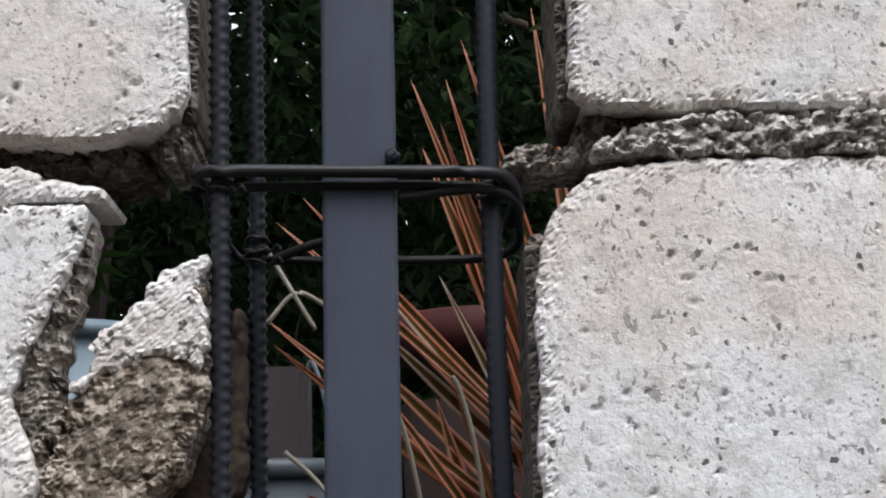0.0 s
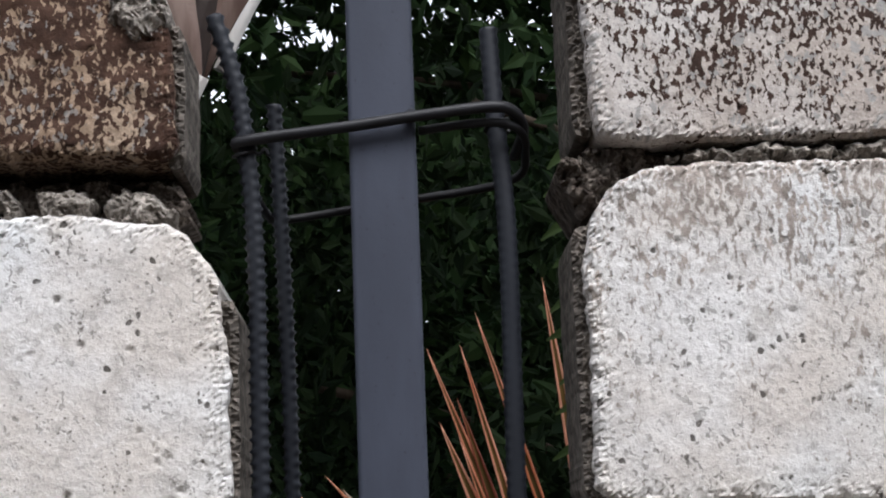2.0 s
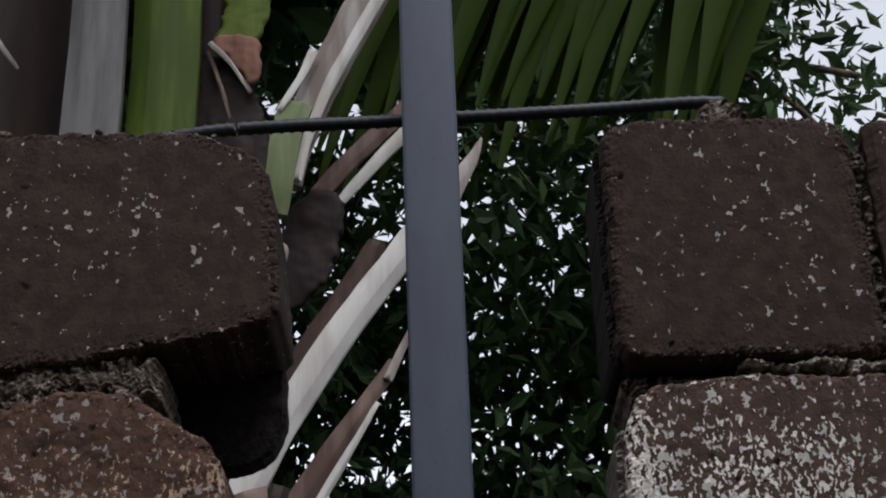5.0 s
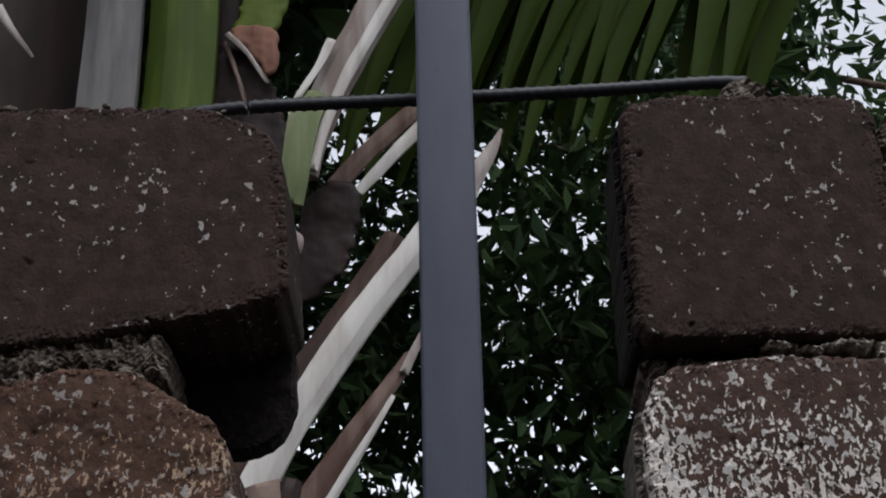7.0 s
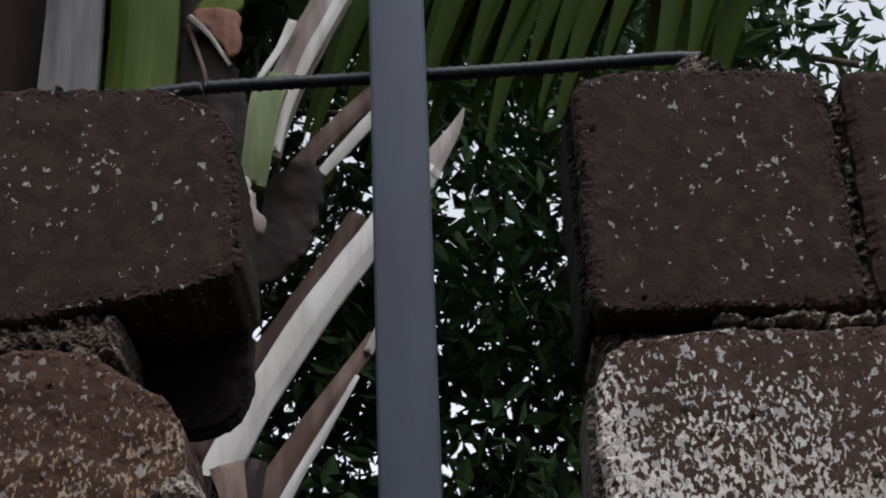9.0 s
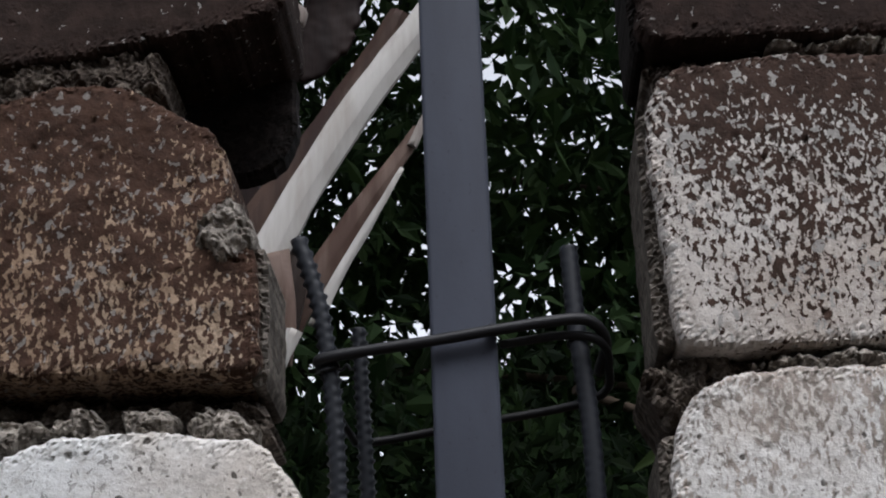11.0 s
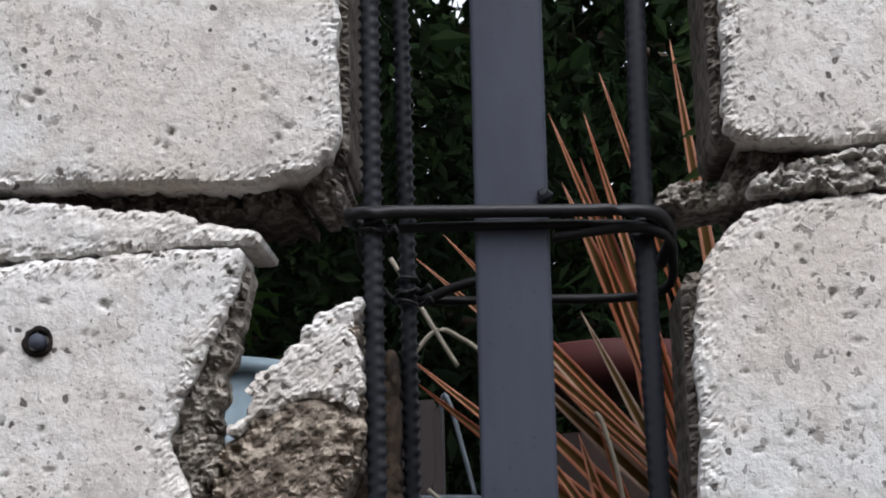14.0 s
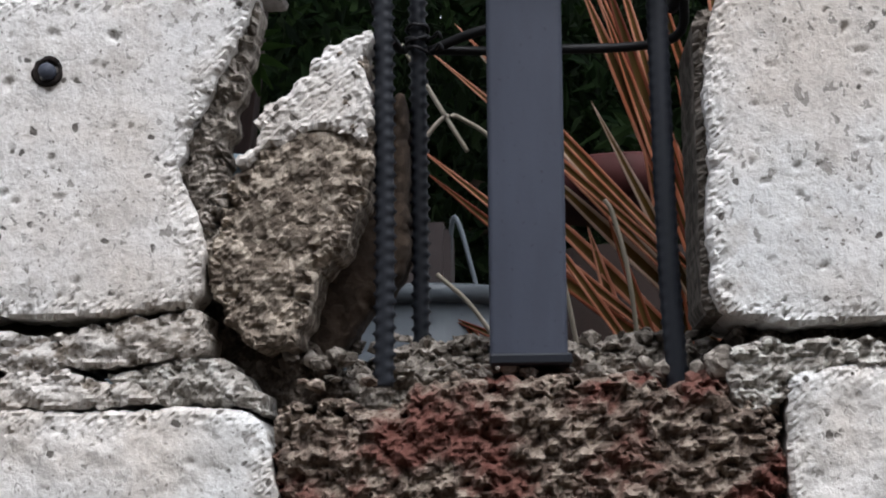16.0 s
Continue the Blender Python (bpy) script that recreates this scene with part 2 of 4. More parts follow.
def slab(name, outline, y0=0.0, depth=0.10, r=0.0038, amp=0.0006, scale=45.0, jag=0.0015, jag_scale=70.0, pits=0, res=0.0017, seed=0, passes=1, crumb=0.002, harsh=0.0, grain=150.0, edge=0.016, grit_edge=0.0, grit_face=0.10, squash=1.0):
    """A cast or broken lump: an outline in x and z, with a rough, rounded front at y0 and a flat back."""
    rnd = np.random.RandomState(seed)
    p = rounded(outline, passes)
    q = np.roll(p, -1, 0)
    line = []
    for a, b in zip(p, q):
        n = max(1, int(np.hypot(*(b - a)) / (res * 1.5)))
        line += [a + (b - a) * i / n for i in range(n)]
    line = np.array(line)
    off = np.array([[noise.noise(Vector((x * jag_scale, seed * 3.1, z * jag_scale))) + 0.6 * noise.noise(Vector((x * jag_scale * 3, seed + 9.0, z * jag_scale * 3))),
                     noise.noise(Vector((x * jag_scale, seed * 5.3 + 40, z * jag_scale)))] for x, z in line])
    line = line + off * jag + rnd.normal(size=line.shape) * jag * 0.22
    a, b = line, np.roll(line, -1, 0)
    lo, hi = line.min(0) - res, line.max(0) + res
    xs, zs = np.arange(lo[0], hi[0] + res, res), np.arange(lo[1], hi[1] + res, res)
    gx, gz = np.meshgrid(xs, zs, indexing="ij")
    pts = np.stack([gx.ravel(), gz.ravel()], 1)
    dist, near, inside = np.empty(len(pts)), np.empty((len(pts), 2)), np.zeros(len(pts), bool)
    d = b - a
    for s in range(0, len(pts), 4000):
        c = pts[s:s + 4000]
        w = c[:, None] - a[None]
        t = np.clip((w * d).sum(2) / np.maximum((d * d).sum(1), 1e-12), 0, 1)
        e = w - t[..., None] * d
        dd = (e * e).sum(2)
        i = dd.argmin(1)
        dist[s:s + 4000] = np.sqrt(dd[np.arange(len(c)), i])
        near[s:s + 4000] = c - e[np.arange(len(c)), i]
        up = (a[None, :, 1] > c[:, None, 1]) != (b[None, :, 1] > c[:, None, 1])
        cut = a[None, :, 0] + (c[:, None, 1] - a[None, :, 1]) * d[None, :, 0] / np.where(d[None, :, 1] == 0, 1e-12, d[None, :, 1])
        inside[s:s + 4000] = ((up & (c[:, None, 0] < cut)).sum(1) % 2) == 1
    nx, nz = gx.shape
    idx = np.arange(nx * nz).reshape(nx, nz)
    quads = np.stack([idx[:-1, :-1], idx[1:, :-1], idx[1:, 1:], idx[:-1, 1:]], -1).reshape(-1, 4)
    quads = quads[inside[quads].sum(1) >= 3]
    used = np.unique(quads)
    remap = -np.ones(nx * nz, int)
    remap[used] = np.arange(len(used))
    quads = remap[quads]
    xy, ds, ins, nr = pts[used], dist[used], inside[used], near[used]
    edges = np.concatenate([quads[:, [0, 1]], quads[:, [1, 2]], quads[:, [2, 3]], quads[:, [3, 0]]])
    have = {}
    for u, v in edges.tolist():
        have[(u, v)] = 1
    rim = [(u, v) for u, v in have if (v, u) not in have]
    on = np.zeros(len(xy), bool)
    for u, v in rim:
        on[u] = on[v] = True
    xy[on] = nr[on]
    ds = np.where(on | ~ins, 0.0, ds)
    bump = np.array([noise.fractal(Vector((x * scale, seed * 7.7, z * scale * squash)), 0.9, 2.2, 4) for x, z in xy])
    rr = r * (1 + 0.5 * np.array([noise.noise(Vector((x * 30, seed + 3.3, z * 30))) for x, z in xy]))
    k = np.clip(1 - ds / np.maximum(rr, 1e-5), 0, 1)
    grit = np.array([noise.turbulence(Vector((x * grain, seed * 2.1, z * grain * squash)), 3, False) for x, z in xy])
    band = np.clip(1 - ds / edge, 0, 1)
    chip = np.array([noise.cell(Vector((x * 140 + 0.8 * noise.noise(Vector((x * 90, seed, z * 90))), seed * 1.7, z * 140 + 0.8 * noise.noise(Vector((z * 90, seed, x * 90)))))) for x, z in xy])
    y = y0 + rr * (1 - np.sqrt(np.maximum(0, 1 - k * k))) + amp * bump + crumb * (grit_face * (grit - 0.35) + 1.7 * band * np.maximum(grit - 0.25, 0) + 0.9 * band * (chip > 0.62))
    if grit_edge:
        y += grit_edge * rnd.rand(len(xy)) ** 2 * np.clip(1.15 - ds / 0.015, 0, 1)
    if harsh:
        y += harsh * rnd.uniform(-1, 1, len(xy)) * (1 + 2.0 * band)
    for _ in range(pits):
        c = xy[rnd.randint(len(xy))]
        deep, hollow = rnd.uniform(0.0015, 0.0035), 0.0
        for _ in range(rnd.randint(1, 4)):
            rad = 0.0006 + 0.0011 * rnd.rand() ** 3
            e = (xy - c - rnd.normal(size=2) * 0.0013) / (rad * rnd.uniform(0.8, 1.5), rad)
            hollow = np.maximum(hollow, np.sqrt(np.clip(1.3 - (e * e).sum(1), 0, 1)))
        y += deep * hollow
    n = len(xy)
    verts = [(x, yy, z) for (x, z), yy in zip(xy, y)] + [(x, y0 + depth, z) for x, z in xy]
    faces = quads.tolist() + [[v + n for v in f[::-1]] for f in quads.tolist()]
    faces += [[v, u, u + n, v + n] for u, v in rim]
    me = mesh_of(name, verts, faces, not harsh)
    if grit_edge:
        crisp = (rnd.rand(len(quads)) > 1.1 - ds[quads].mean(1) / 0.017).tolist()
        me.polygons.foreach_set("use_smooth", crisp + [False] * (len(faces) - len(crisp)))
    return me


def tube(path, radius, sides=10, ribs=0.0, pitch=0.008, cap=True):
    """A round bar along a list of points; ribs: height of the rolled ribs."""
    pts = [Vector(p) for p in path]
    if ribs:
        fine = []
        for u, v in zip(pts, pts[1:]):
            n = max(1, int((v - u).length / (pitch / 4)))
            fine += [u.lerp(v, i / n) for i in range(n)]
        pts = fine + [pts[-1]]
    bm = bmesh.new()
    rings = []
    side = Vector((1, 0, 0))
    for i, p in enumerate(pts):
        t = (pts[min(i + 1, len(pts) - 1)] - pts[max(i - 1, 0)]).normalized()
        u = (side - t * side.dot(t))
        if u.length < 0.05:
            u = Vector((0, 0, 1)) - t * t.z
        u.normalize()
        w = t.cross(u)
        rad = radius[i] if isinstance(radius, (list, tuple)) else radius
        ring = []
        for s in range(sides):
            g = 2 * math.pi * s / sides + (math.pi / 2 if ribs else 0.0)
            swell = ribs * 1.25 * abs(math.sin(2 * math.pi * s / sides)) if ribs and (i + (s >= sides // 2) * 2) % 4 == 0 and s % (sides // 2) else 0.0
            ring.append(bm.verts.new(p + (u * math.cos(g) + w * math.sin(g)) * (rad + swell)))
        rings.append(ring)
    for r0, r1 in zip(rings, rings[1:]):
        for s in range(sides):
            bm.faces.new((r0[s], r0[(s + 1) % sides], r1[(s + 1) % sides], r1[s])).smooth = True
    if cap:
        bm.faces.new(rings[0][::-1])
        bm.faces.new(rings[-1])
    return bm


def curve_points(points, steps=8):
    """A smooth line through the given points."""
    p = [Vector(v) for v in points]
    p = [p[0] * 2 - p[1]] + p + [p[-1] * 2 - p[-2]]
    out = []
    for i in range(1, len(p) - 2):
        a, b, c, d = p[i - 1:i + 3]
        for s in range(steps):
            t = s / steps
            out.append(0.5 * (2 * b + (c - a) * t + (2 * a - 5 * b + 4 * c - d) * t * t + (3 * b - a - 3 * c + d) * t ** 3))
    return out + [p[-2]]


# ---------- ground ----------
def ground_sheet():
    bm = bmesh.new()
    xs = [-400, -60, -12, -4, -2, -1, -0.5, 0, 0.5, 1, 2, 4, 12, 60, 400]
    vs = [[bm.verts.new((x, y, 0.0 if abs(x) + abs(y) > 20 else 0.02 * noise.noise(Vector((x, y, 0))) - 0.01)) for y in xs] for x in xs]
    for i in range(len(xs) - 1):
        for j in range(len(xs) - 1):
            bm.faces.new((vs[i][j], vs[i + 1][j], vs[i + 1][j + 1], vs[i][j + 1]))
    return tagged(part("ground", bm, soil_mat), "bare dark garden soil around the block wall", "ground", kind="structure")


ground_sheet()
# unseen wall, added behind the camera to keep low sky light out of the gap
bm = bmesh.new()
bmesh.ops.create_cube(bm, size=1, matrix=Matrix.Translation((0, -3.6, 1.6)) @ Matrix.Diagonal((9, 0.15, 3.3, 1)))
tagged(part("sky_blocker_south", bm, mortar_dark), "plain dark unseen wall added to block the low sky", "wall", kind="structure")

# ---------- the wall ----------
wall_west = tagged(new("wall_west"), "weathered hollow-block wall with a broken end", "wall", kind="structure")
wall_east = tagged(new("wall_east"), "weathered hollow-block wall beside the open column gap", "wall", kind="structure")


def block(parent, outline, mat, seed, pits=90, **kw):
    pits = pits // 3
    me = slab("block", outline, seed=seed, pits=pits, grain=250.0, edge=0.0075, grit_edge=0.0017, **{"jag": 0.0019, "jag_scale": 70.0, "r": 0.0030, **kw})
    return part("block", me, mat, parent)


def mortar(parent, outline, mat=None, seed=1, y0=0.012, depth=0.08, amp=0.004, r=0.006, jag=0.004, name="mortar_bed", crumb=0.007, harsh=0.0008, **kw):
    me = slab(name, outline, y0=y0, depth=depth, amp=amp, r=r, jag=jag, seed=seed, jag_scale=90, scale=80, crumb=crumb, harsh=harsh, **kw)
    return part(name, me, mat or mortar_grey, parent)


W, E = -0.36, 0.36
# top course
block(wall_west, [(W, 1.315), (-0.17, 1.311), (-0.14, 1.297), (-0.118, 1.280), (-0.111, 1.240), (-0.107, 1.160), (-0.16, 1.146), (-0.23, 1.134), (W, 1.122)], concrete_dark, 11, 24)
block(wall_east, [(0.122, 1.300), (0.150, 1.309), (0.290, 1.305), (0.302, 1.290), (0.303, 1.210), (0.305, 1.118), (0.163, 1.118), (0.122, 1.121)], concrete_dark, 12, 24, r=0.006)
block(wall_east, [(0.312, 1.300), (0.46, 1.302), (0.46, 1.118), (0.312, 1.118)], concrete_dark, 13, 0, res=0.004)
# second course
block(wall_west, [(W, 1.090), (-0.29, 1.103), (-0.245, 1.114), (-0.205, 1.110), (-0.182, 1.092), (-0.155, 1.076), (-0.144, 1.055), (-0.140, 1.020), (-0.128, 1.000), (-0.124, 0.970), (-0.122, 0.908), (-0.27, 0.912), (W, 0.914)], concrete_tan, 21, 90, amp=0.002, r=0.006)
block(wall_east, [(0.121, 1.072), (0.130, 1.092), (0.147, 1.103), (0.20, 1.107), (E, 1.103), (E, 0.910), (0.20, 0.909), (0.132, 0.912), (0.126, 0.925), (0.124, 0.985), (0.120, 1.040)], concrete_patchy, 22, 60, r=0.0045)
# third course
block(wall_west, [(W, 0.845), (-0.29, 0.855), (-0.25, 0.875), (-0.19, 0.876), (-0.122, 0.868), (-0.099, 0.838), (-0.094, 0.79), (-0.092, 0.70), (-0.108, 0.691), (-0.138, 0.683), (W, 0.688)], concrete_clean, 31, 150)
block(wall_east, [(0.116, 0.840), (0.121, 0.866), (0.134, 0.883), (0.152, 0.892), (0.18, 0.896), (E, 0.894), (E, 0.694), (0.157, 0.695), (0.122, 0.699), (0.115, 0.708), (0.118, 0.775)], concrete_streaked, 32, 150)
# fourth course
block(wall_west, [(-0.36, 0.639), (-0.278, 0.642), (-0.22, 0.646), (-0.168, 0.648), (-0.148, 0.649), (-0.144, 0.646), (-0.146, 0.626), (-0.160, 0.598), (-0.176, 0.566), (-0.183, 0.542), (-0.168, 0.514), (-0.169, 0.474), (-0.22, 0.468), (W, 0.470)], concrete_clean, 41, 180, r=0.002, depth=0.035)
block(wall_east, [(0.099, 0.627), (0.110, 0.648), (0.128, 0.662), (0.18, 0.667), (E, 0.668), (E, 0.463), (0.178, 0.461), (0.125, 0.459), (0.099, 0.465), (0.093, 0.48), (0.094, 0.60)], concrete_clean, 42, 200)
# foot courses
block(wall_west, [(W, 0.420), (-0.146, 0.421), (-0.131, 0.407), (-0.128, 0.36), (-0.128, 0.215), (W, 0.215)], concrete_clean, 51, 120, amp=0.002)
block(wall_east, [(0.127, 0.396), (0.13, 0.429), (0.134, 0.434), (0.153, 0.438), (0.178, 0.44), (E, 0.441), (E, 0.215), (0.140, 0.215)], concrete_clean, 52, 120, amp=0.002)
for parent, a, b in ((wall_west, W, -0.128), (wall_east, 0.128, E)):
    block(parent, [(a, 0.005), (b, 0.005), (b, 0.205), (a, 0.205)], concrete_clean, 60, 0, res=0.005)
# blocks along the wall out of the gap
for k, z in enumerate((0.005, 0.215, 0.465, 0.69, 0.91, 1.12)):
    mat = (concrete_clean, concrete_clean, concrete_clean, concrete_clean, concrete_tan, concrete_dark)[k]
    for n in range(3):
        block(wall_west, [(W - 0.01 - 0.41 * n, z), (W - 0.41 - 0.41 * n, z), (W - 0.41 - 0.41 * n, z + 0.195), (W - 0.01 - 0.41 * n, z + 0.195)], mat, 70 + k, 0, res=0.012)
        a = E if k < 5 else 0.46
        block(wall_east, [(a + 0.01 + 0.41 * n, z), (a + 0.41 + 0.41 * n, z), (a + 0.41 + 0.41 * n, z + 0.195), (a + 0.01 + 0.41 * n, z + 0.195)], mat, 80 + k, 0, res=0.012)

# mortar beds, west side
mortar(wall_west, [(W, 1.128), (-0.23, 1.138), (-0.19, 1.140), (-0.182, 1.10), (-0.21, 1.105), (-0.25, 1.108), (W, 1.085)], mortar_dark, 1, y0=0.006)
mortar(wall_west, [(W, 0.906), (-0.122, 0.904), (-0.118, 0.870), (-0.2, 0.868), (W, 0.84)], mortar_dark, 2, y0=0.03, depth=0.06)
mortar(wall_west, [(-0.33, 0.885), (-0.26, 0.893), (-0.246, 0.880), (-0.262, 0.868), (-0.33, 0.850)], mortar_grey, 3, y0=0.006, r=0.01)
mortar(wall_west, [(-0.250, 0.892), (-0.225, 0.897), (-0.214, 0.880), (-0.235, 0.868), (-0.252, 0.872)], mortar_grey, 4, y0=0.004, r=0.012, amp=0.006)
mortar(wall_west, [(-0.206, 0.894), (-0.182, 0.896), (-0.168, 0.884), (-0.18, 0.868), (-0.204, 0.870)], mortar_grey, 5, y0=0.004, r=0.012, amp=0.006)
mortar(wall_west, [(-0.165, 0.890), (-0.14, 0.894), (-0.122, 0.876), (-0.14, 0.864), (-0.165, 0.868)], mortar_grey, 6, y0=0.006, r=0.012, amp=0.006)
mortar(wall_west, [(-0.168, 1.000), (-0.150, 1.022), (-0.137, 1.026), (-0.124, 1.002), (-0.128, 0.984), (-0.152, 0.978)], mortar_grey, 7, y0=-0.006, depth=0.04, r=0.010, amp=0.005)
mortar(wall_west, [(W, 0.690), (-0.12, 0.686), (-0.112, 0.672), (-0.2, 0.668), (W, 0.674)], mortar_dark, 8, y0=0.022, depth=0.07)
mortar(wall_west, [(-0.36, 0.683), (-0.28, 0.679), (-0.252, 0.677), (-0.218, 0.672), (-0.187, 0.669), (-0.156, 0.661), (-0.142, 0.658), (-0.134, 0.656), (-0.135, 0.651), (-0.144, 0.651), (-0.168, 0.649), (-0.22, 0.647), (-0.278, 0.644), (-0.36, 0.641)], concrete_clean, 9, y0=0.0015, depth=0.06, amp=0.0012, r=0.0015, jag=0.0022, crumb=0.002, harsh=0.0, edge=0.008, grit_edge=0.0012)
mortar(wall_west, [(W, 0.462), (-0.30, 0.463), (-0.245, 0.461), (-0.215, 0.466), (-0.172, 0.474), (-0.163, 0.452), (-0.185, 0.446), (-0.225, 0.442), (-0.265, 0.441), (W, 0.446)], concrete_plaster, 10, y0=0.003, amp=0.003, r=0.0015, jag=0.0035, crumb=0.004, harsh=0.0, edge=0.010, grit_edge=0.0014, squash=1.8)
mortar(wall_west, [(W, 0.445), (-0.27, 0.440), (-0.235, 0.440), (-0.205, 0.434), (-0.188, 0.425), (-0.21, 0.421), (W, 0.422)], concrete_plaster, 14, y0=0.001, amp=0.003, r=0.0015, jag=0.0035, crumb=0.004, harsh=0.0, edge=0.010, grit_edge=0.0014, squash=1.8)
mortar(wall_west, [(-0.225, 0.440), (-0.185, 0.445), (-0.160, 0.449), (-0.140, 0.430), (-0.134, 0.414), (-0.150, 0.420), (-0.19, 0.422)], mortar_pale, 18, y0=0.006, amp=0.004, r=0.004, crumb=0.006, harsh=0.0005)
# mortar beds, east side
mortar(wall_east, [(0.124, 1.116), (E, 1.116), (E, 1.104), (0.20, 1.106), (0.150, 1.102), (0.130, 1.095)], mortar_dark, 11, y0=0.02)
mortar(wall_east, [(0.300, 1.285), (0.318, 1.285), (0.318, 1.12), (0.300, 1.12)], mortar_dark, 24, y0=0.010, r=0.003)
mortar(wall_east, [(0.19, 1.117), (0.25, 1.118), (E, 1.116), (E, 1.106), (0.25, 1.108)], mortar_grey, 12, y0=0.002)
mortar(wall_east, [(0.128, 0.914), (E, 0.909), (E, 0.894), (0.18, 0.895), (0.140, 0.886)], mortar_dark, 13, y0=0.02)
mortar(wall_east, [(0.16, 0.903), (0.22, 0.907), (E, 0.906), (E, 0.896), (0.20, 0.897)], mortar_grey, 14, y0=0.003)
mortar(wall_east, [(0.118, 0.700), (E, 0.694), (E, 0.668), (0.18, 0.668), (0.128, 0.662)], mortar_dark, 15, y0=0.02)
mortar(wall_east, [(0.124, 0.675), (0.140, 0.684), (0.160, 0.688), (0.20, 0.692), (E, 0.692), (E, 0.669), (0.19, 0.668), (0.136, 0.668)], mortar_pale, 16, y0=-0.001, amp=0.004, r=0.003, crumb=0.007, squash=1.8, grit_face=0.4, harsh=0.0006)
mortar(wall_east, [(0.10, 0.466), (E, 0.463), (E, 0.437), (0.178, 0.438), (0.135, 0.425)], mortar_dark, 17, y0=0.028, depth=0.06)
mortar(wall_east, [(0.098, 0.446), (0.115, 0.452), (0.150, 0.453), (E, 0.455), (E, 0.437), (0.178, 0.437), (0.14, 0.428), (0.122, 0.416), (0.10, 0.420)], mortar_pale, 18, y0=0.004, amp=0.005, r=0.003, crumb=0.005, squash=1.8, grit_face=0.4, harsh=0.0005)
for parent, a, b in ((wall_west, W, -0.13), (wall_east, 0.13, E)):
    mortar(parent, [(a, 0.218), (b, 0.218), (b, 0.202), (a, 0.202)], mortar_grey, 19, res=0.005)
# the lit edges of the joints at the gap
mortar(wall_east, [(0.106, 0.905), (0.130, 0.914), (0.146, 0.900), (0.136, 0.880), (0.122, 0.870), (0.112, 0.880)], mortar_dark, 20, y0=0.018)
mortar(wall_east, [(0.078, 0.678), (0.094, 0.688), (0.108, 0.683), (0.12, 0.683), (0.133, 0.688), (0.134, 0.675), (0.123, 0.669), (0.082, 0.668)], mortar_grey, 21, y0=0.03, depth=0.05, amp=0.004, r=0.003)
mortar(wall_west, [(-0.118, 0.712), (-0.094, 0.718), (-0.091, 0.678), (-0.112, 0.672)], mortar_grey, 22, y0=0.02, depth=0.06)
# black sheet standing in for the shade under the top west block
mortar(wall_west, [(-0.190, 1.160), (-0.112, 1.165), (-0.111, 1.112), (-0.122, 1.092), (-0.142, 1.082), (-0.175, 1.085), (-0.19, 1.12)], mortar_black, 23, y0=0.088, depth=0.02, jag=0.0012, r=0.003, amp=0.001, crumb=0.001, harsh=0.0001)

# concrete foot of the column between the two walls
column_foot = tagged(new("column_foot"), "rough reddish concrete foot of the broken-out column", "column base", kind="structure")
mortar(column_foot, [(-0.132, 0.418), (-0.118, 0.425), (-0.098, 0.425), (-0.075, 0.424), (-0.05, 0.436), (0.0, 0.436), (0.03, 0.437), (0.06, 0.438), (0.078, 0.432), (0.09, 0.438), (0.105, 0.430), (0.128, 0.420), (0.13, 0.30), (0.13, 0.20), (-0.13, 0.20), (-0.13, 0.30)],
       mortar_red, 30, y0=0.004, depth=0.095, amp=0.006, r=0.014, jag=0.005, name="concrete", crumb=0.014, grit_face=0.38, squash=1.25)
mortar(column_foot, [(-0.128, 0.430), (-0.100, 0.448), (-0.07, 0.461), (-0.03, 0.463), (0.0, 0.455), (0.03, 0.460), (0.06, 0.466), (0.09, 0.462), (0.112, 0.446), (0.125, 0.40), (-0.125, 0.40)],
       mortar_grey, 31, y0=0.058, depth=0.042, amp=0.006, r=0.012, jag=0.005, name="concrete", crumb=0.012, grit_face=0.35, squash=1.2)
mortar(column_foot, [(-0.13, 0.205), (0.13, 0.205), (0.13, -0.01), (-0.13, -0.01)], mortar_red, 32, y0=0.004, depth=0.095, name="concrete", res=0.005)


def stones(count, box, size, seed, mat, parent):
    """Loose grains of broken mortar, all of one heap."""
    rnd = random.Random(seed)
    bm = bmesh.new()
    for _ in range(count):
        c = Vector([rnd.uniform(*b) for b in box])
        got = bmesh.ops.create_icosphere(bm, subdivisions=1, radius=size * rnd.uniform(0.4, 1.2))["verts"]
        stretch = Vector((rnd.uniform(0.8, 1.6), rnd.uniform(0.7, 1.1), rnd.uniform(0.6, 1.0)))
        for v in got:
            v.co = v.co * stretch + size * 0.5 * Vector(noise.noise_vector(v.co * 200 + c * 90))
            v.co += c
    return part("grit", bm, mat, parent)


bm = bmesh.new()
bmesh.ops.create_icosphere(bm, subdivisions=3, radius=0.0095, matrix=Matrix.Translation((0.098, 0.012, 0.4405)))
for v in bm.verts:
    v.co += 0.003 * Vector(noise.noise_vector(v.co * 140))
part("pebble", bm, mortar_grey, column_foot)
tagged(stones(170, ((-0.125, 0.125), (0.004, 0.016), (0.32, 0.436)), 0.0042, 1, mortar_red, column_foot), kind="stuff")
tagged(stones(70, ((-0.11, 0.115), (0.020, 0.055), (0.434, 0.446)), 0.0042, 2, mortar_grey, column_foot), kind="stuff")
tagged(stones(40, ((-0.11, 0.115), (0.062, 0.09), (0.456, 0.464)), 0.0048, 3, mortar_grey, column_foot), kind="stuff")
tagged(stones(60, ((-0.34, -0.15), (0.002, 0.03), (1.307, 1.315)), 0.0035, 4, mortar_dark, wall_west), kind="stuff")
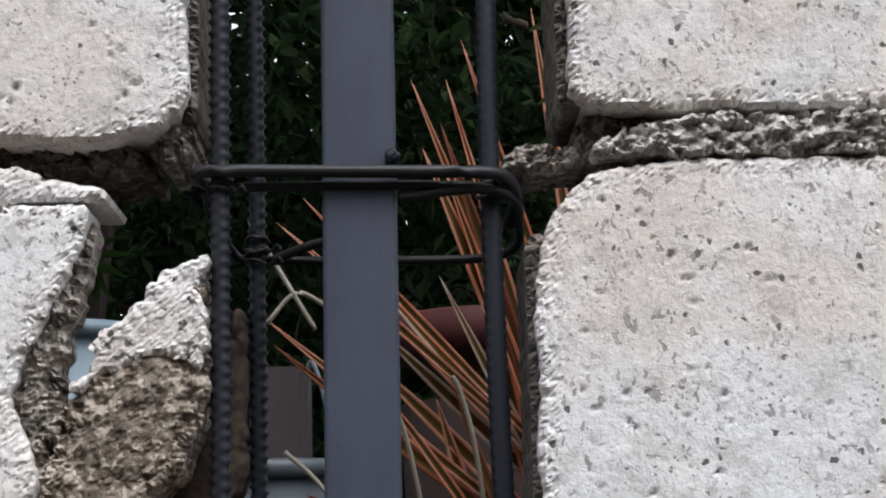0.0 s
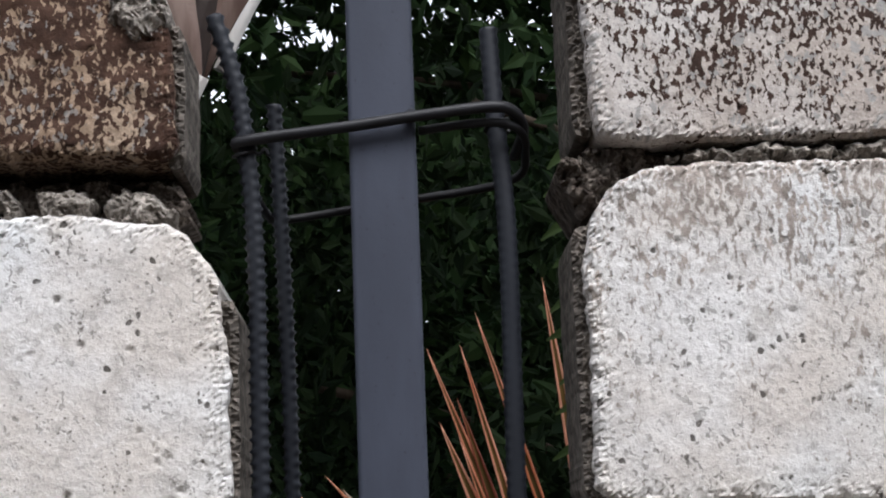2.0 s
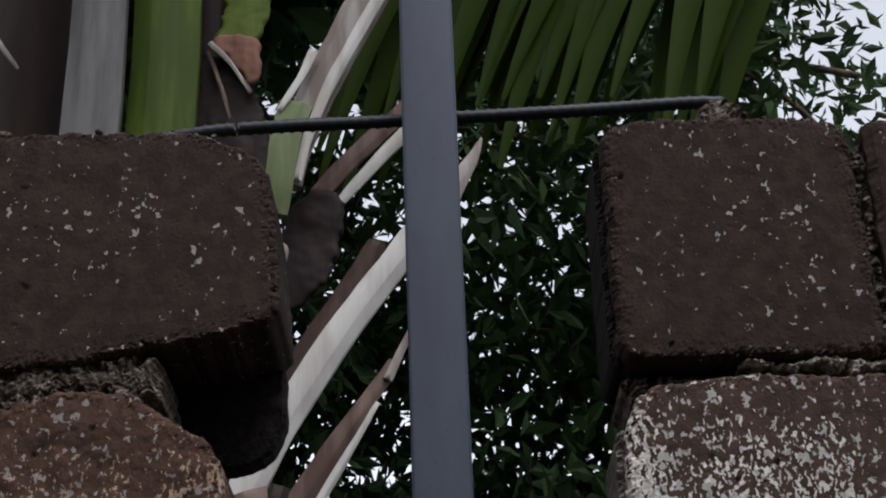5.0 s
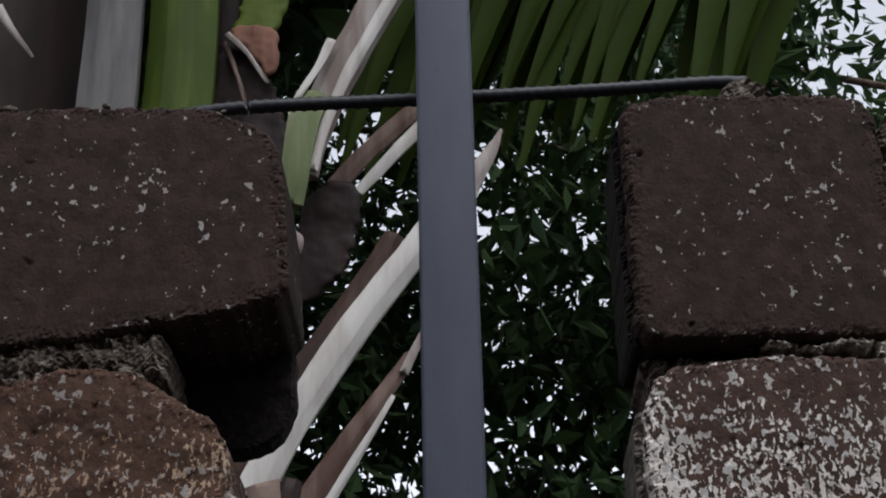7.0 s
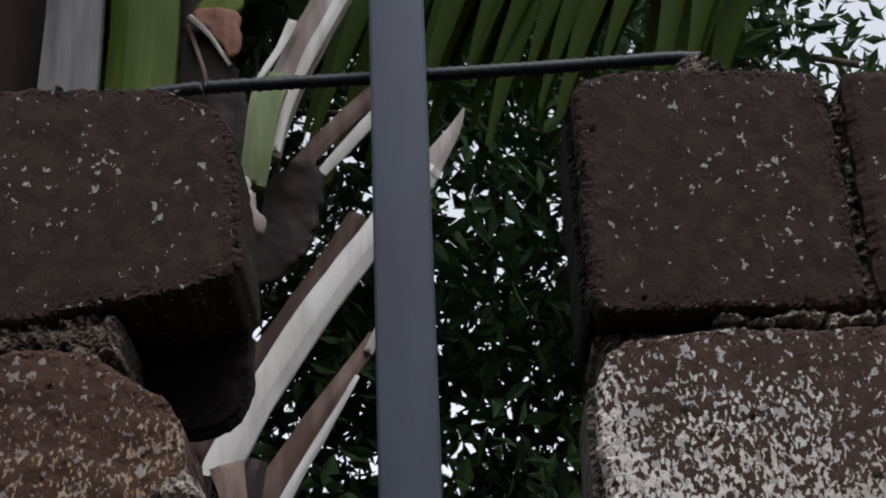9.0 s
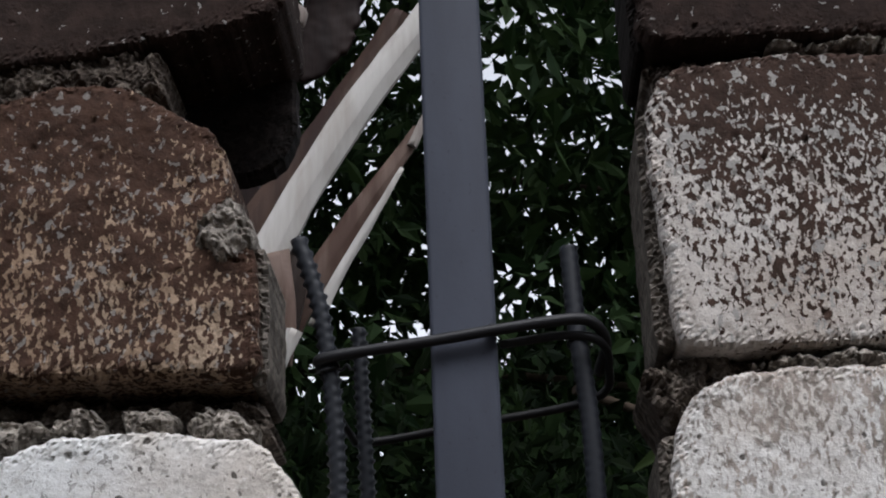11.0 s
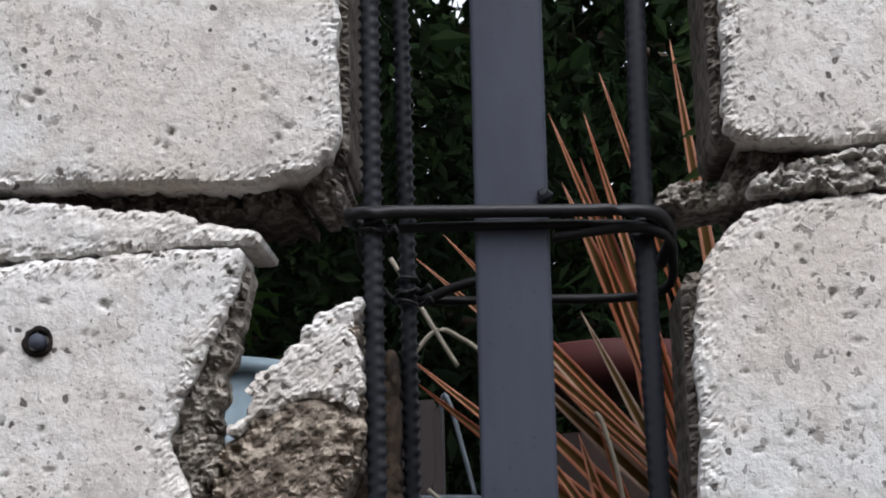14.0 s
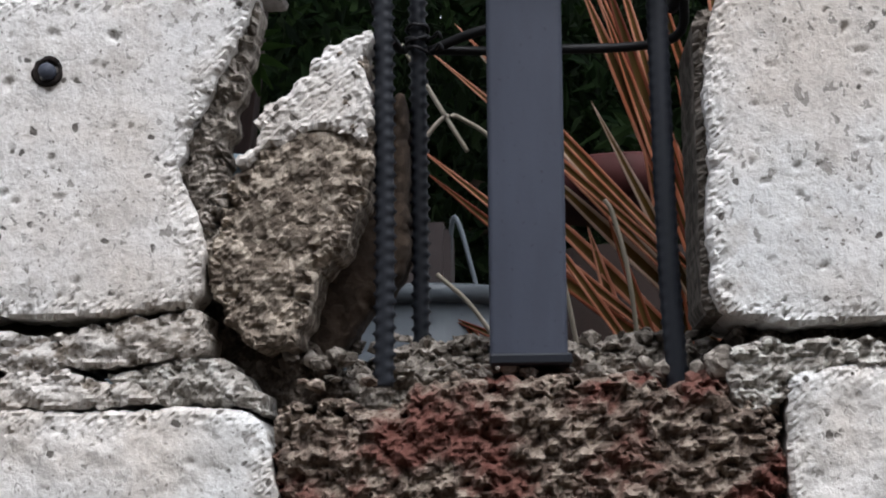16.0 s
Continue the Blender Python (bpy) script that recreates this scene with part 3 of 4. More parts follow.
tagged(stones(40, ((0.13, 0.29), (0.002, 0.03), (1.300, 1.306)), 0.0030, 5, mortar_dark, wall_east), kind="stuff")
tagged(stones(26, ((-0.13, -0.09), (0.03, 0.07), (0.445, 0.452)), 0.0045, 6, mortar_grey, column_foot), kind="stuff")

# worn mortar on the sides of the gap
# the topmost east strip is near black, the others brown
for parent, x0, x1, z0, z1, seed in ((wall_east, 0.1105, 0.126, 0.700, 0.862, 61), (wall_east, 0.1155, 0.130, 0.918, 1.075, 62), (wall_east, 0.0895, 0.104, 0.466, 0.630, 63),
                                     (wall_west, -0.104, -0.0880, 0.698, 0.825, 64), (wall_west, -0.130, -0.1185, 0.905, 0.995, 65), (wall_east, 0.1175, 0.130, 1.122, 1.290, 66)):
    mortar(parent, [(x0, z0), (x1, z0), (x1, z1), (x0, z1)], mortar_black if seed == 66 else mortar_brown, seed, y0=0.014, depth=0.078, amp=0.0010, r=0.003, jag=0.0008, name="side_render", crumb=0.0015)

# the broken web of the hollow block
web = part("broken_web", slab("broken_web", [(-0.082, 0.622), (-0.101, 0.608), (-0.123, 0.590), (-0.139, 0.576), (-0.138, 0.560), (-0.155, 0.550), (-0.165, 0.511), (-0.167, 0.487), (-0.158, 0.466), (-0.142, 0.452), (-0.120, 0.450), (-0.112, 0.486), (-0.097, 0.504), (-0.085, 0.528), (-0.079, 0.552), (-0.086, 0.590)],
                              y0=0.009, depth=0.05, amp=0.004, r=0.004, jag=0.004, seed=33, scale=70, crumb=0.006, harsh=0.0006), broken_brown, wall_west, "broken brown core of a hollow block")
part("broken_cap", slab("broken_cap", [(-0.0805, 0.626), (-0.101, 0.611), (-0.123, 0.592), (-0.140, 0.577), (-0.139, 0.560), (-0.155, 0.549), (-0.150, 0.546), (-0.128, 0.560), (-0.110, 0.566), (-0.092, 0.566), (-0.083, 0.556), (-0.082, 0.585), (-0.0865, 0.598)],
                        y0=0.006, depth=0.03, amp=0.0012, r=0.002, jag=0.004, seed=34, scale=70, crumb=0.002, harsh=0.0003), concrete_clean, wall_west)
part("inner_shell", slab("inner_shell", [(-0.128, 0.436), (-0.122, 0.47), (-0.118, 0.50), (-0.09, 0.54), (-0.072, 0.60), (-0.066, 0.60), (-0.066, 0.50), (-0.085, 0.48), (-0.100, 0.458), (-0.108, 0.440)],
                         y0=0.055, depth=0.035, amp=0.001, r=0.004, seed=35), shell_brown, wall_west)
part("broken_edge", slab("broken_edge", [(-0.146, 0.645), (-0.139, 0.636), (-0.142, 0.618), (-0.153, 0.585), (-0.157, 0.560), (-0.157, 0.540), (-0.163, 0.512), (-0.168, 0.490), (-0.185, 0.50), (-0.19, 0.55), (-0.18, 0.59), (-0.165, 0.62)],
                         y0=0.010, depth=0.025, amp=0.005, r=0.005, jag=0.004, seed=36, scale=80, crumb=0.007, harsh=0.0009), mortar_grey, wall_west)
part("mortar_bed", slab("mortar_bed", [(-0.18, 0.49), (-0.155, 0.47), (-0.12, 0.462), (-0.10, 0.44), (-0.11, 0.40), (-0.18, 0.41)], y0=0.045, depth=0.05, amp=0.004, seed=38, crumb=0.008, harsh=0.0011), mortar_dark, wall_west)
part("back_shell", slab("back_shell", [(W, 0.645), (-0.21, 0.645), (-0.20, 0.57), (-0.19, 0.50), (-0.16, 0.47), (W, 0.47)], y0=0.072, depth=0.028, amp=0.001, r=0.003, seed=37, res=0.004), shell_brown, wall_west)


# ---------- the steel in the gap ----------
def steel_post():
    """Square tube with rounded corners, a saw-cut foot and dark primer left at the foot."""
    root = tagged(new("steel_post"), "grey primed square steel post in the gap", "post")
    bm = bmesh.new()
    z0, z1, h, r = 0.447, 1.75, 0.0203, 0.003
    ring = []
    for cx, cy, a0 in ((h - r, h - r, 0), (-h + r, h - r, 90), (-h + r, -h + r, 180), (h - r, -h + r, 270)):
        for k in range(4):
            g = radians(a0 + 30 * k)
            ring.append((cx + r * math.cos(g), cy + r * math.sin(g)))
    rings = [[bm.verts.new((x, 0.0408 + y, z0 + (z1 - z0) * i / 40)) for x, y in ring] for i in range(41)]
    for a, b in zip(rings, rings[1:]):
        for s in range(16):
            bm.faces.new((a[s], a[(s + 1) % 16], b[(s + 1) % 16], b[s])).smooth = True
    for z, order in ((z0, -1), (z1, 1)):
        bm.faces.new([bm.verts.new((x, 0.0408 + y, z)) for x, y in ring][::order])
    part("tube", bm, post_paint, root)
    bm = bmesh.new()
    bmesh.ops.create_cube(bm, size=1, matrix=Matrix.Translation((0.001, 0.0398, 0.4455)) @ Matrix.Diagonal((0.043, 0.043, 0.006, 1)))
    bmesh.ops.bevel(bm, geom=bm.edges[:], offset=0.0012, segments=1, affect="EDGES")
    part("foot_plate", bm, bar_paint, root, "dark steel foot plate")
    for z, seed in ((0.676, 1), (0.935, 2)):
        bm = bmesh.new()
        bmesh.ops.create_icosphere(bm, subdivisions=2, radius=0.0045, matrix=Matrix.Translation((0.0185, 0.0190, z)))
        for v in bm.verts:
            v.co += 0.0015 * Vector(noise.noise_vector(v.co * 300 + Vector((seed, 0, 0))))
        part("weld_bead", bm, bar_paint, root)
    return root


steel_post()


def rebar(points, radius, label, rib_height=0.0014):
    root = tagged(new("reinforcing_bar"), label, "rebar", "column bars")
    part("shaft", tube(curve_points(points, 6), radius, 10, rib_height, 0.0065), bar_paint, root)
    return root


bar_a = rebar([(-0.0755, 0.022, 0.432), (-0.0750, 0.022, 0.52), (-0.0765, 0.022, 0.70), (-0.0780, 0.022, 0.86), (-0.085, 0.022, 0.94), (-0.0925, 0.022, 0.975), (-0.1015, 0.022, 1.003)], 0.0050, "dark ribbed reinforcing bar bent over at its top")
bar_b = rebar([(-0.0600, 0.080, 0.455), (-0.0610, 0.080, 0.60), (-0.0635, 0.080, 0.80), (-0.069, 0.078, 0.962)], 0.0045, "dark ribbed reinforcing bar standing in the column gap")
bar_c = rebar([(0.0775, 0.034, 0.430), (0.0740, 0.034, 0.52), (0.0725, 0.036, 0.70), (0.0745, 0.038, 0.86), (0.0705, 0.042, 0.94), (0.0690, 0.046, 0.998)], 0.0058, "dark smooth-worn reinforcing bar in the column gap", 0.0006)


def stirrup(z, drop, lean, label):
    """A bent wire ring round the bars, its back leg hanging lower, with the two hooks lapped on the right."""
    root = tagged(new("stirrup"), label, "stirrup", "column ties")
    zl, zr = z, z + lean
    front = [(-0.083, 0.034, zl - 0.003), (-0.088, 0.022, zl - 0.001), (-0.080, 0.0135, zl), (-0.02, 0.0135, zl + lean * 0.4), (0.02, 0.0135, zl + lean * 0.7), (0.066, 0.0150, zr), (0.081, 0.022, zr - 0.002), (0.087, 0.036, zr - 0.010), (0.083, 0.060, zr - 0.02)]
    part("front_leg", tube(curve_points(front, 6), 0.0037, 8), wire_steel, root)
    lap = [(0.022, 0.0215, zr - 0.012), (0.06, 0.0215, zr - 0.008), (0.082, 0.027, zr - 0.010), (0.089, 0.05, zr - 0.018), (0.080, 0.076, zr - drop), (0.0, 0.0905, z - drop + lean * 0.5), (-0.064, 0.0905, zl - drop), (-0.075, 0.082, zl - drop + 0.002), (-0.084, 0.05, zl - drop * 0.5), (-0.085, 0.034, zl - 0.006)]
    part("back_leg", tube(curve_points(lap, 6), 0.0028, 8), wire_steel, root)
    return root


def tie_wire(bar, x, y, z, r, seed):
    """Two crooked turns of thin binding wire round a bar, with a twisted tail."""
    rnd = random.Random(seed)
    pts = [(x + r * math.cos(g), y + r * math.sin(g), z + 0.004 * math.sin(g * 0.5 + seed) + rnd.uniform(-0.0008, 0.0008)) for g in [0.7 * i for i in range(18)]]
    pts += [(x + r + 0.003, y - 0.006, z - 0.004), (x + r + 0.006, y - 0.008, z - 0.001), (x + r + 0.008, y - 0.007, z - 0.005)]
    part("tie_wire", tube(curve_points(pts, 3), 0.0011, 5), wire_steel, bar, "thin dark binding wire")


for bar, x, y, z, r in ((bar_a, -0.0763, 0.022, 0.661, 0.0068), (bar_b, -0.0617, 0.080, 0.640, 0.0064), (bar_b, -0.0615, 0.080, 0.633, 0.0070), (bar_c, 0.0727, 0.036, 0.659, 0.0076),
                        (bar_a, -0.0835, 0.022, 0.917, 0.0068), (bar_c, 0.0715, 0.042, 0.934, 0.0074)):
    tie_wire(bar, x, y, z, r, int(z * 1000))
low = stirrup(0.668, 0.034, -0.003, "dark wire tie round the bars, welded to the post")
bmx = tube(curve_points([(-0.080, 0.0190, 0.6595), (-0.02, 0.0205, 0.6605), (0.06, 0.022, 0.659), (0.084, 0.030, 0.654)], 6), 0.0028, 8)
part("lapped_leg", bmx, wire_steel, low)
bmx = tube(curve_points([(-0.055, 0.087, 0.632), (-0.03, 0.08, 0.640), (0.0, 0.078, 0.646)], 6), 0.0030, 8)
part("hook", bmx, wire_steel, low)
stirrup(0.921, 0.032, 0.017, "dark wire tie round the bars near their tops")
top_bar = tagged(new("reinforcing_bar"), "dark ribbed bar lying across the wall tops", "rebar")
part("shaft", tube(curve_points([(-0.21, 0.079, 1.352), (-0.15, 0.079, 1.3585), (-0.02, 0.079, 1.361), (0.12, 0.078, 1.3640), (0.205, 0.078, 1.3675), (0.232, 0.078, 1.366)], 6), 0.0052, 10, 0.0008, 0.008), bar_paint, top_bar)
for x0, x1, zt, parent in ((-0.24, -0.14, 1.352, wall_west), (0.190, 0.262, 1.364, wall_east)):
    mortar(parent, [(x0, 1.300), (x0 + 0.02, zt - 0.006), ((x0 + x1) / 2, zt + 0.002), (x1 - 0.015, zt - 0.012), (x1, 1.300)], mortar_dark, 40, y0=0.062, depth=0.036, amp=0.004, r=0.01, name="mortar_mound")

# ---------- garden behind the wall ----------
orange = stalk_mat("leaf_edge_orange", (0.54, 0.175, 0.09), (0.68, 0.33, 0.22), 0.45)
olive = stalk_mat("leaf_middle_olive", (0.07, 0.045, 0.014), (0.14, 0.085, 0.025), 0.45)


def strap_leaf(base, tip, width, sag, parent, margin):
    """A folded strap leaf: olive keel, orange margins, tapering to a point."""
    a, b = Vector(base), Vector(tip)
    side = (b - a).cross(Vector((0, 1, 0))).normalized()
    bm = bmesh.new()
    rows = []
    for i in range(15):
        t = i / 14
        c = a.lerp(b, t) + Vector((0, 0, sag * 4 * t * (1 - t)))
        w = width * (0.55 + 0.9 * t - 0.3 * t * t if t < 0.5 else 0.925 * (1 - ((t - 0.5) / 0.5) ** 1.7)) + 0.0004
        rows.append([bm.verts.new(c + side * w * k * 0.5 + Vector((0, -0.35 * w * (abs(k)), 0))) for k in (-1, -0.58, 0, 0.58, 1)])
    for r0, r1 in zip(rows, rows[1:]):
        for k in range(4):
            f = bm.faces.new((r0[k], r0[k + 1], r1[k + 1], r1[k]))
            f.material_index, f.smooth = (0 if k in (0, 3) else 1), True
    ob = part("leaf", bm, (margin, olive), parent)
    thick = ob.modifiers.new("thickness", "SOLIDIFY")
    thick.thickness = 0.0008
    return ob


plant = tagged(new("strap_leaf_plant"), "spiky plant with orange-edged strap leaves behind the gap", "plant")
random.seed(5)
# tip, a place lower down, and breadth of each leaf
LEAVES = [
    (0.031, 0.847, 0.097, 0.664, 1), (0.06, 0.851, 0.097, 0.708, 1), (0.054, 0.801, 0.101, 0.642, 1.3), (-0.042, 0.732, 0.069, 0.603, 1.2),
    (-0.078, 0.728, -0.03, 0.684, 0.8), (-0.088, 0.652, -0.031, 0.605, 0.9), (0.13, 0.901, 0.143, 0.795, 1.1), (0.072, 0.873, 0.085, 0.83, 0.8),
    (-0.081, 0.631, -0.032, 0.592, 1.1), (-0.01, 0.675, 0.099, 0.563, 1), (-0.005, 0.65, 0.098, 0.548, 1.3), (-0.02, 0.632, 0.079, 0.53, 1.3),
    (-0.005, 0.602, 0.063, 0.503, 0.8), (0.046, 0.588, 0.071, 0.502, 1.2), (0.06, 0.592, 0.087, 0.513, 0.8), (0.039, 0.782, 0.099, 0.627, 1.4),
    (0.054, 0.77, 0.101, 0.627, 1.1), (0.05, 0.681, 0.097, 0.583, 1), (0.116, 0.7, 0.131, 0.622, 0.8), (0.114, 0.645, 0.13, 0.578, 1.1),
    (-0.081, 0.524, -0.032, 0.504, 0.9), (-0.06, 0.519, -0.032, 0.489, 0.8), (-0.055, 0.742, 0.02, 0.66, 0.8), 
    (0.085, 0.7, 0.11, 0.56, 1.2), 
]
maroon = stalk_mat("leaf_maroon", (0.17, 0.045, 0.028), (0.30, 0.095, 0.05), 0.5)
straw = stalk_mat("leaf_straw", (0.42, 0.30, 0.20), (0.55, 0.42, 0.33), 0.5)
for i, (x, z, x1, z1, broad) in enumerate(LEAVES):
    y = 0.40 + random.uniform(-0.02, 0.025)
    reach = (z - 0.43) / (z - z1)
    foot = min(x + (x1 - x) * reach, 0.16 + random.uniform(-0.02, 0.02))
    low_z = z - (z - z1) * (foot - x) / (x1 - x)
    strap_leaf((foot, y + 0.015, max(0.41, low_z)), (x, y, z), 0.0108 * broad, random.uniform(-0.002, 0.006), plant, straw if i % 7 == 3 else maroon if i % 6 == 2 else orange)
bm = bmesh.new()
bmesh.ops.create_cone(bm, cap_ends=True, segments=14, radius1=0.05, radius2=0.035, depth=0.44, matrix=Matrix.Translation((0.15, 0.42, 0.21)))
for v in bm.verts:
    v.co += 0.006 * Vector(noise.noise_vector(v.co * 30))
part("stem", bm, stalk_mat("plant_stem", (0.05, 0.035, 0.02), (0.09, 0.06, 0.035)), plant)

dry = stalk_mat("dry_grass", (0.30, 0.27, 0.21), (0.40, 0.36, 0.30))
stems = tagged(new("dry_stems"), "thin dry bent stems behind the bars", "stem")
for pts in ([(-0.095, 0.36, 0.72), (-0.06, 0.36, 0.66), (-0.045, 0.36, 0.635)], [(-0.082, 0.36, 0.640), (-0.062, 0.36, 0.662), (-0.045, 0.36, 0.658), (-0.02, 0.36, 0.635), (0.02, 0.37, 0.56), (0.05, 0.40, 0.40)],
            [(-0.07, 0.38, 0.545), (-0.04, 0.38, 0.515), (0.0, 0.39, 0.45), (0.02, 0.40, 0.40)], [(0.058, 0.38, 0.60), (0.064, 0.38, 0.588), (0.075, 0.38, 0.54), (0.085, 0.39, 0.45)]):
    part("stem", tube(curve_points(pts, 6), 0.0018, 6), dry, stems)


def lathe(profile, centre, sides=32):
    bm = bmesh.new()
    rings = [[bm.verts.new((centre[0] + r * math.cos(2 * math.pi * s / sides), centre[1] + r * math.sin(2 * math.pi * s / sides), centre[2] + z)) for s in range(sides)] for r, z in profile]
    for a, b in zip(rings, rings[1:]):
        for s in range(sides):
            bm.faces.new((a[s], a[(s + 1) % sides], b[(s + 1) % sides], b[s])).smooth = True
    bm.faces.new(rings[0][::-1])
    return bm


tin = paint_mat("dull_tin", (0.12, 0.14, 0.16), 0.35)
plum = paint_mat("dull_plum_plastic", (0.055, 0.045, 0.045), 0.5)
clay = paint_mat("red_clay", (0.055, 0.013, 0.012), 0.7)
# pot body: much darker and browner than the rim
dark_clay = paint_mat("dark_brown_clay", (0.016, 0.009, 0.007), 0.9)
bucket = tagged(new("bucket"), "dull grey metal bucket with a rolled rim", "bucket")
part("body", lathe([(0.075, 0.0), (0.085, 0.27), (0.092, 0.53), (0.088, 0.53), (0.080, 0.27), (0.07, 0.01)], (-0.085, 0.50, 0.0)), tin, bucket)
part("rim", lathe([(0.090, 0.526), (0.097, 0.530), (0.097, 0.540), (0.090, 0.543), (0.087, 0.536), (0.090, 0.526)], (-0.085, 0.50, 0.0)), tin, bucket)
can = tagged(new("plastic_can"), "dull plum-grey plastic can behind the bucket", "can")
bm = bmesh.new()
bmesh.ops.create_cube(bm, size=1, matrix=Matrix.Translation((-0.140, 0.92, 0.339)) @ Matrix.Diagonal((0.108, 0.09, 0.678, 1)))
bmesh.ops.bevel(bm, geom=bm.edges[:], offset=0.008, segments=2, affect="EDGES")
part("body", bm, plum, can)
part("spout", tube(curve_points([(-0.090, 0.90, 0.62), (-0.084, 0.88, 0.678), (-0.076, 0.875, 0.672), (-0.062, 0.875, 0.62), (-0.050, 0.875, 0.57)], 5), 0.0026, 8), tin, can)
pot = tagged(new("clay_pot"), "dark red clay pot behind the strap leaves", "pot")
part("body", lathe([(0.06, 0.0), (0.085, 0.62), (0.08, 0.62), (0.055, 0.02)], (0.10, 0.78, 0.0)), dark_clay, pot)
part("rim", lathe([(0.086, 0.665), (0.098, 0.668), (0.098, 0.705), (0.092, 0.708), (0.086, 0.700), (0.086, 0.665)], (0.10, 0.78, 0.0)), clay, pot)

# ---------- palm ----------
rib_pale = stalk_mat("palm_rib_pale", (0.46, 0.445, 0.42), (0.33, 0.305, 0.275))
rib_green = stalk_mat("palm_stem_green", (0.032, 0.052, 0.006), (0.07, 0.095, 0.013))
rib_grey = stalk_mat("palm_stem_grey", (0.065, 0.062, 0.06), (0.12, 0.115, 0.112))
rib_weathered = stalk_mat("palm_rib_weathered", (0.30, 0.275, 0.255), (0.15, 0.12, 0.105))
rib_brown = stalk_mat("palm_rib_brown", (0.075, 0.046, 0.036), (0.16, 0.115, 0.095))
rib_moss = stalk_mat("palm_rib_moss", (0.10, 0.125, 0.055), (0.18, 0.19, 0.115))
rust = stalk_mat("palm_sheath_rust", (0.075, 0.032, 0.02), (0.18, 0.09, 0.062))
husk_dark = stalk_mat("palm_husk_dark", (0.009, 0.005, 0.0045), (0.020, 0.0115, 0.010))
husk = stalk_mat("palm_husk_brown", (0.030, 0.017, 0.014), (0.065, 0.040, 0.030))
trunk_brown = stalk_mat("palm_trunk_brown", (0.013, 0.009, 0.0075), (0.024, 0.016, 0.013))
palm = tagged(new("palm"), "palm with pale cut ribs, green stems and brown husks", "palm")


def rib(points, width, mat, name="rib", flat=0.55, label=""):
    """A palm leaf stalk: a flattened, tapering bar."""
    pts = curve_points(points, 6)
    bm = bmesh.new()
    rings = []
    for i, p in enumerate(pts):
        t = (pts[min(i + 1, len(pts) - 1)] - pts[max(i - 1, 0)]).normalized()
        s = t.cross(Vector((0, 1, 0))).normalized()
        f = i / (len(pts) - 1)
        w = (width[0] * (1 - f) + width[1] * f) / 2
        ring = []
        for k in range(8):
            g = 2 * math.pi * k / 8 + 0.39
            ring.append(bm.verts.new(p + s * w * 1.08 * math.cos(g) + Vector((0, 1, 0)) * w * flat * math.sin(g) + 0.0015 * Vector(noise.noise_vector(p * 25 + Vector((k, 0, 0))))))
        rings.append(ring)
    for a, b in zip(rings, rings[1:]):
        for k in range(8):
            f = bm.faces.new((a[k], a[(k + 1) % 8], b[(k + 1) % 8], b[k]))
            f.smooth = k % 2 == 1
    bm.faces.new(rings[0][::-1])
    bm.faces.new(rings[-1])
    return part(name, bm, mat, palm, label)


bmt = tube(curve_points([(-0.62, 0.62, -0.02), (-0.60, 0.62, 0.7), (-0.585, 0.62, 1.4), (-0.58, 0.62, 2.3)], 8), 0.165, 20)
for v in bmt.verts:
    v.co += 0.012 * Vector(noise.noise_vector(v.co * 14))
part("trunk", bmt, trunk_brown, palm, "dark brown fibrous trunk")
rib([(-0.46, 0.56, 1.20), (-0.40, 0.51, 1.38), (-0.372, 0.50, 1.65), (-0.38, 0.50, 2.2)], (0.075, 0.058), rib_grey, "stem")
rib([(-0.46, 0.58, 1.20), (-0.34, 0.54, 1.40), (-0.30, 0.53, 1.65), (-0.31, 0.53, 2.2)], (0.08, 0.076), rib_green, "stem")
rib([(-0.33, 0.62, 0.6), (-0.285, 0.60, 1.0), (-0.262, 0.60, 1.4), (-0.262, 0.60, 1.75), (-0.25, 0.60, 2.1)], (0.13, 0.05), husk_dark, "sheath")
rib([(-0.196, 0.50, 1.186), (-0.189, 0.50, 1.208), (-0.158, 0.50, 1.268), (-0.099, 0.50, 1.364), (-0.036, 0.50, 1.451), (0.018, 0.50, 1.522)], (0.037, 0.030), rib_pale, label="pale bare palm rib")
rib([(0.012, 0.500, 1.514), (0.028, 0.500, 1.537), (0.045, 0.501, 1.566), (0.057, 0.503, 1.594)], (0.031, 0.003), rib_weathered, label="torn weathered rib tip")
rib([(-0.226, 0.525, 1.215), (-0.190, 0.525, 1.270), (-0.135, 0.525, 1.352), (-0.085, 0.525, 1.432), (-0.060, 0.525, 1.480)], (0.045, 0.020), husk, label="torn brown edge of a rib")
rib([(-0.23, 0.52, 1.02), (-0.168, 0.52, 1.150), (-0.115, 0.52, 1.236), (-0.073, 0.52, 1.297), (-0.044, 0.52, 1.340)], (0.034, 0.012), rib_brown, label="dry brown rib stump")
rib([(-0.150, 0.512, 1.130), (-0.134, 0.512, 1.166), (-0.110, 0.512, 1.210), (-0.085, 0.512, 1.252), (-0.062, 0.512, 1.292)], (0.014, 0.005), rib_pale)
rib([(-0.052, 0.515, 1.318), (-0.036, 0.515, 1.352), (-0.020, 0.515, 1.390)], (0.010, 0.004), rib_weathered)
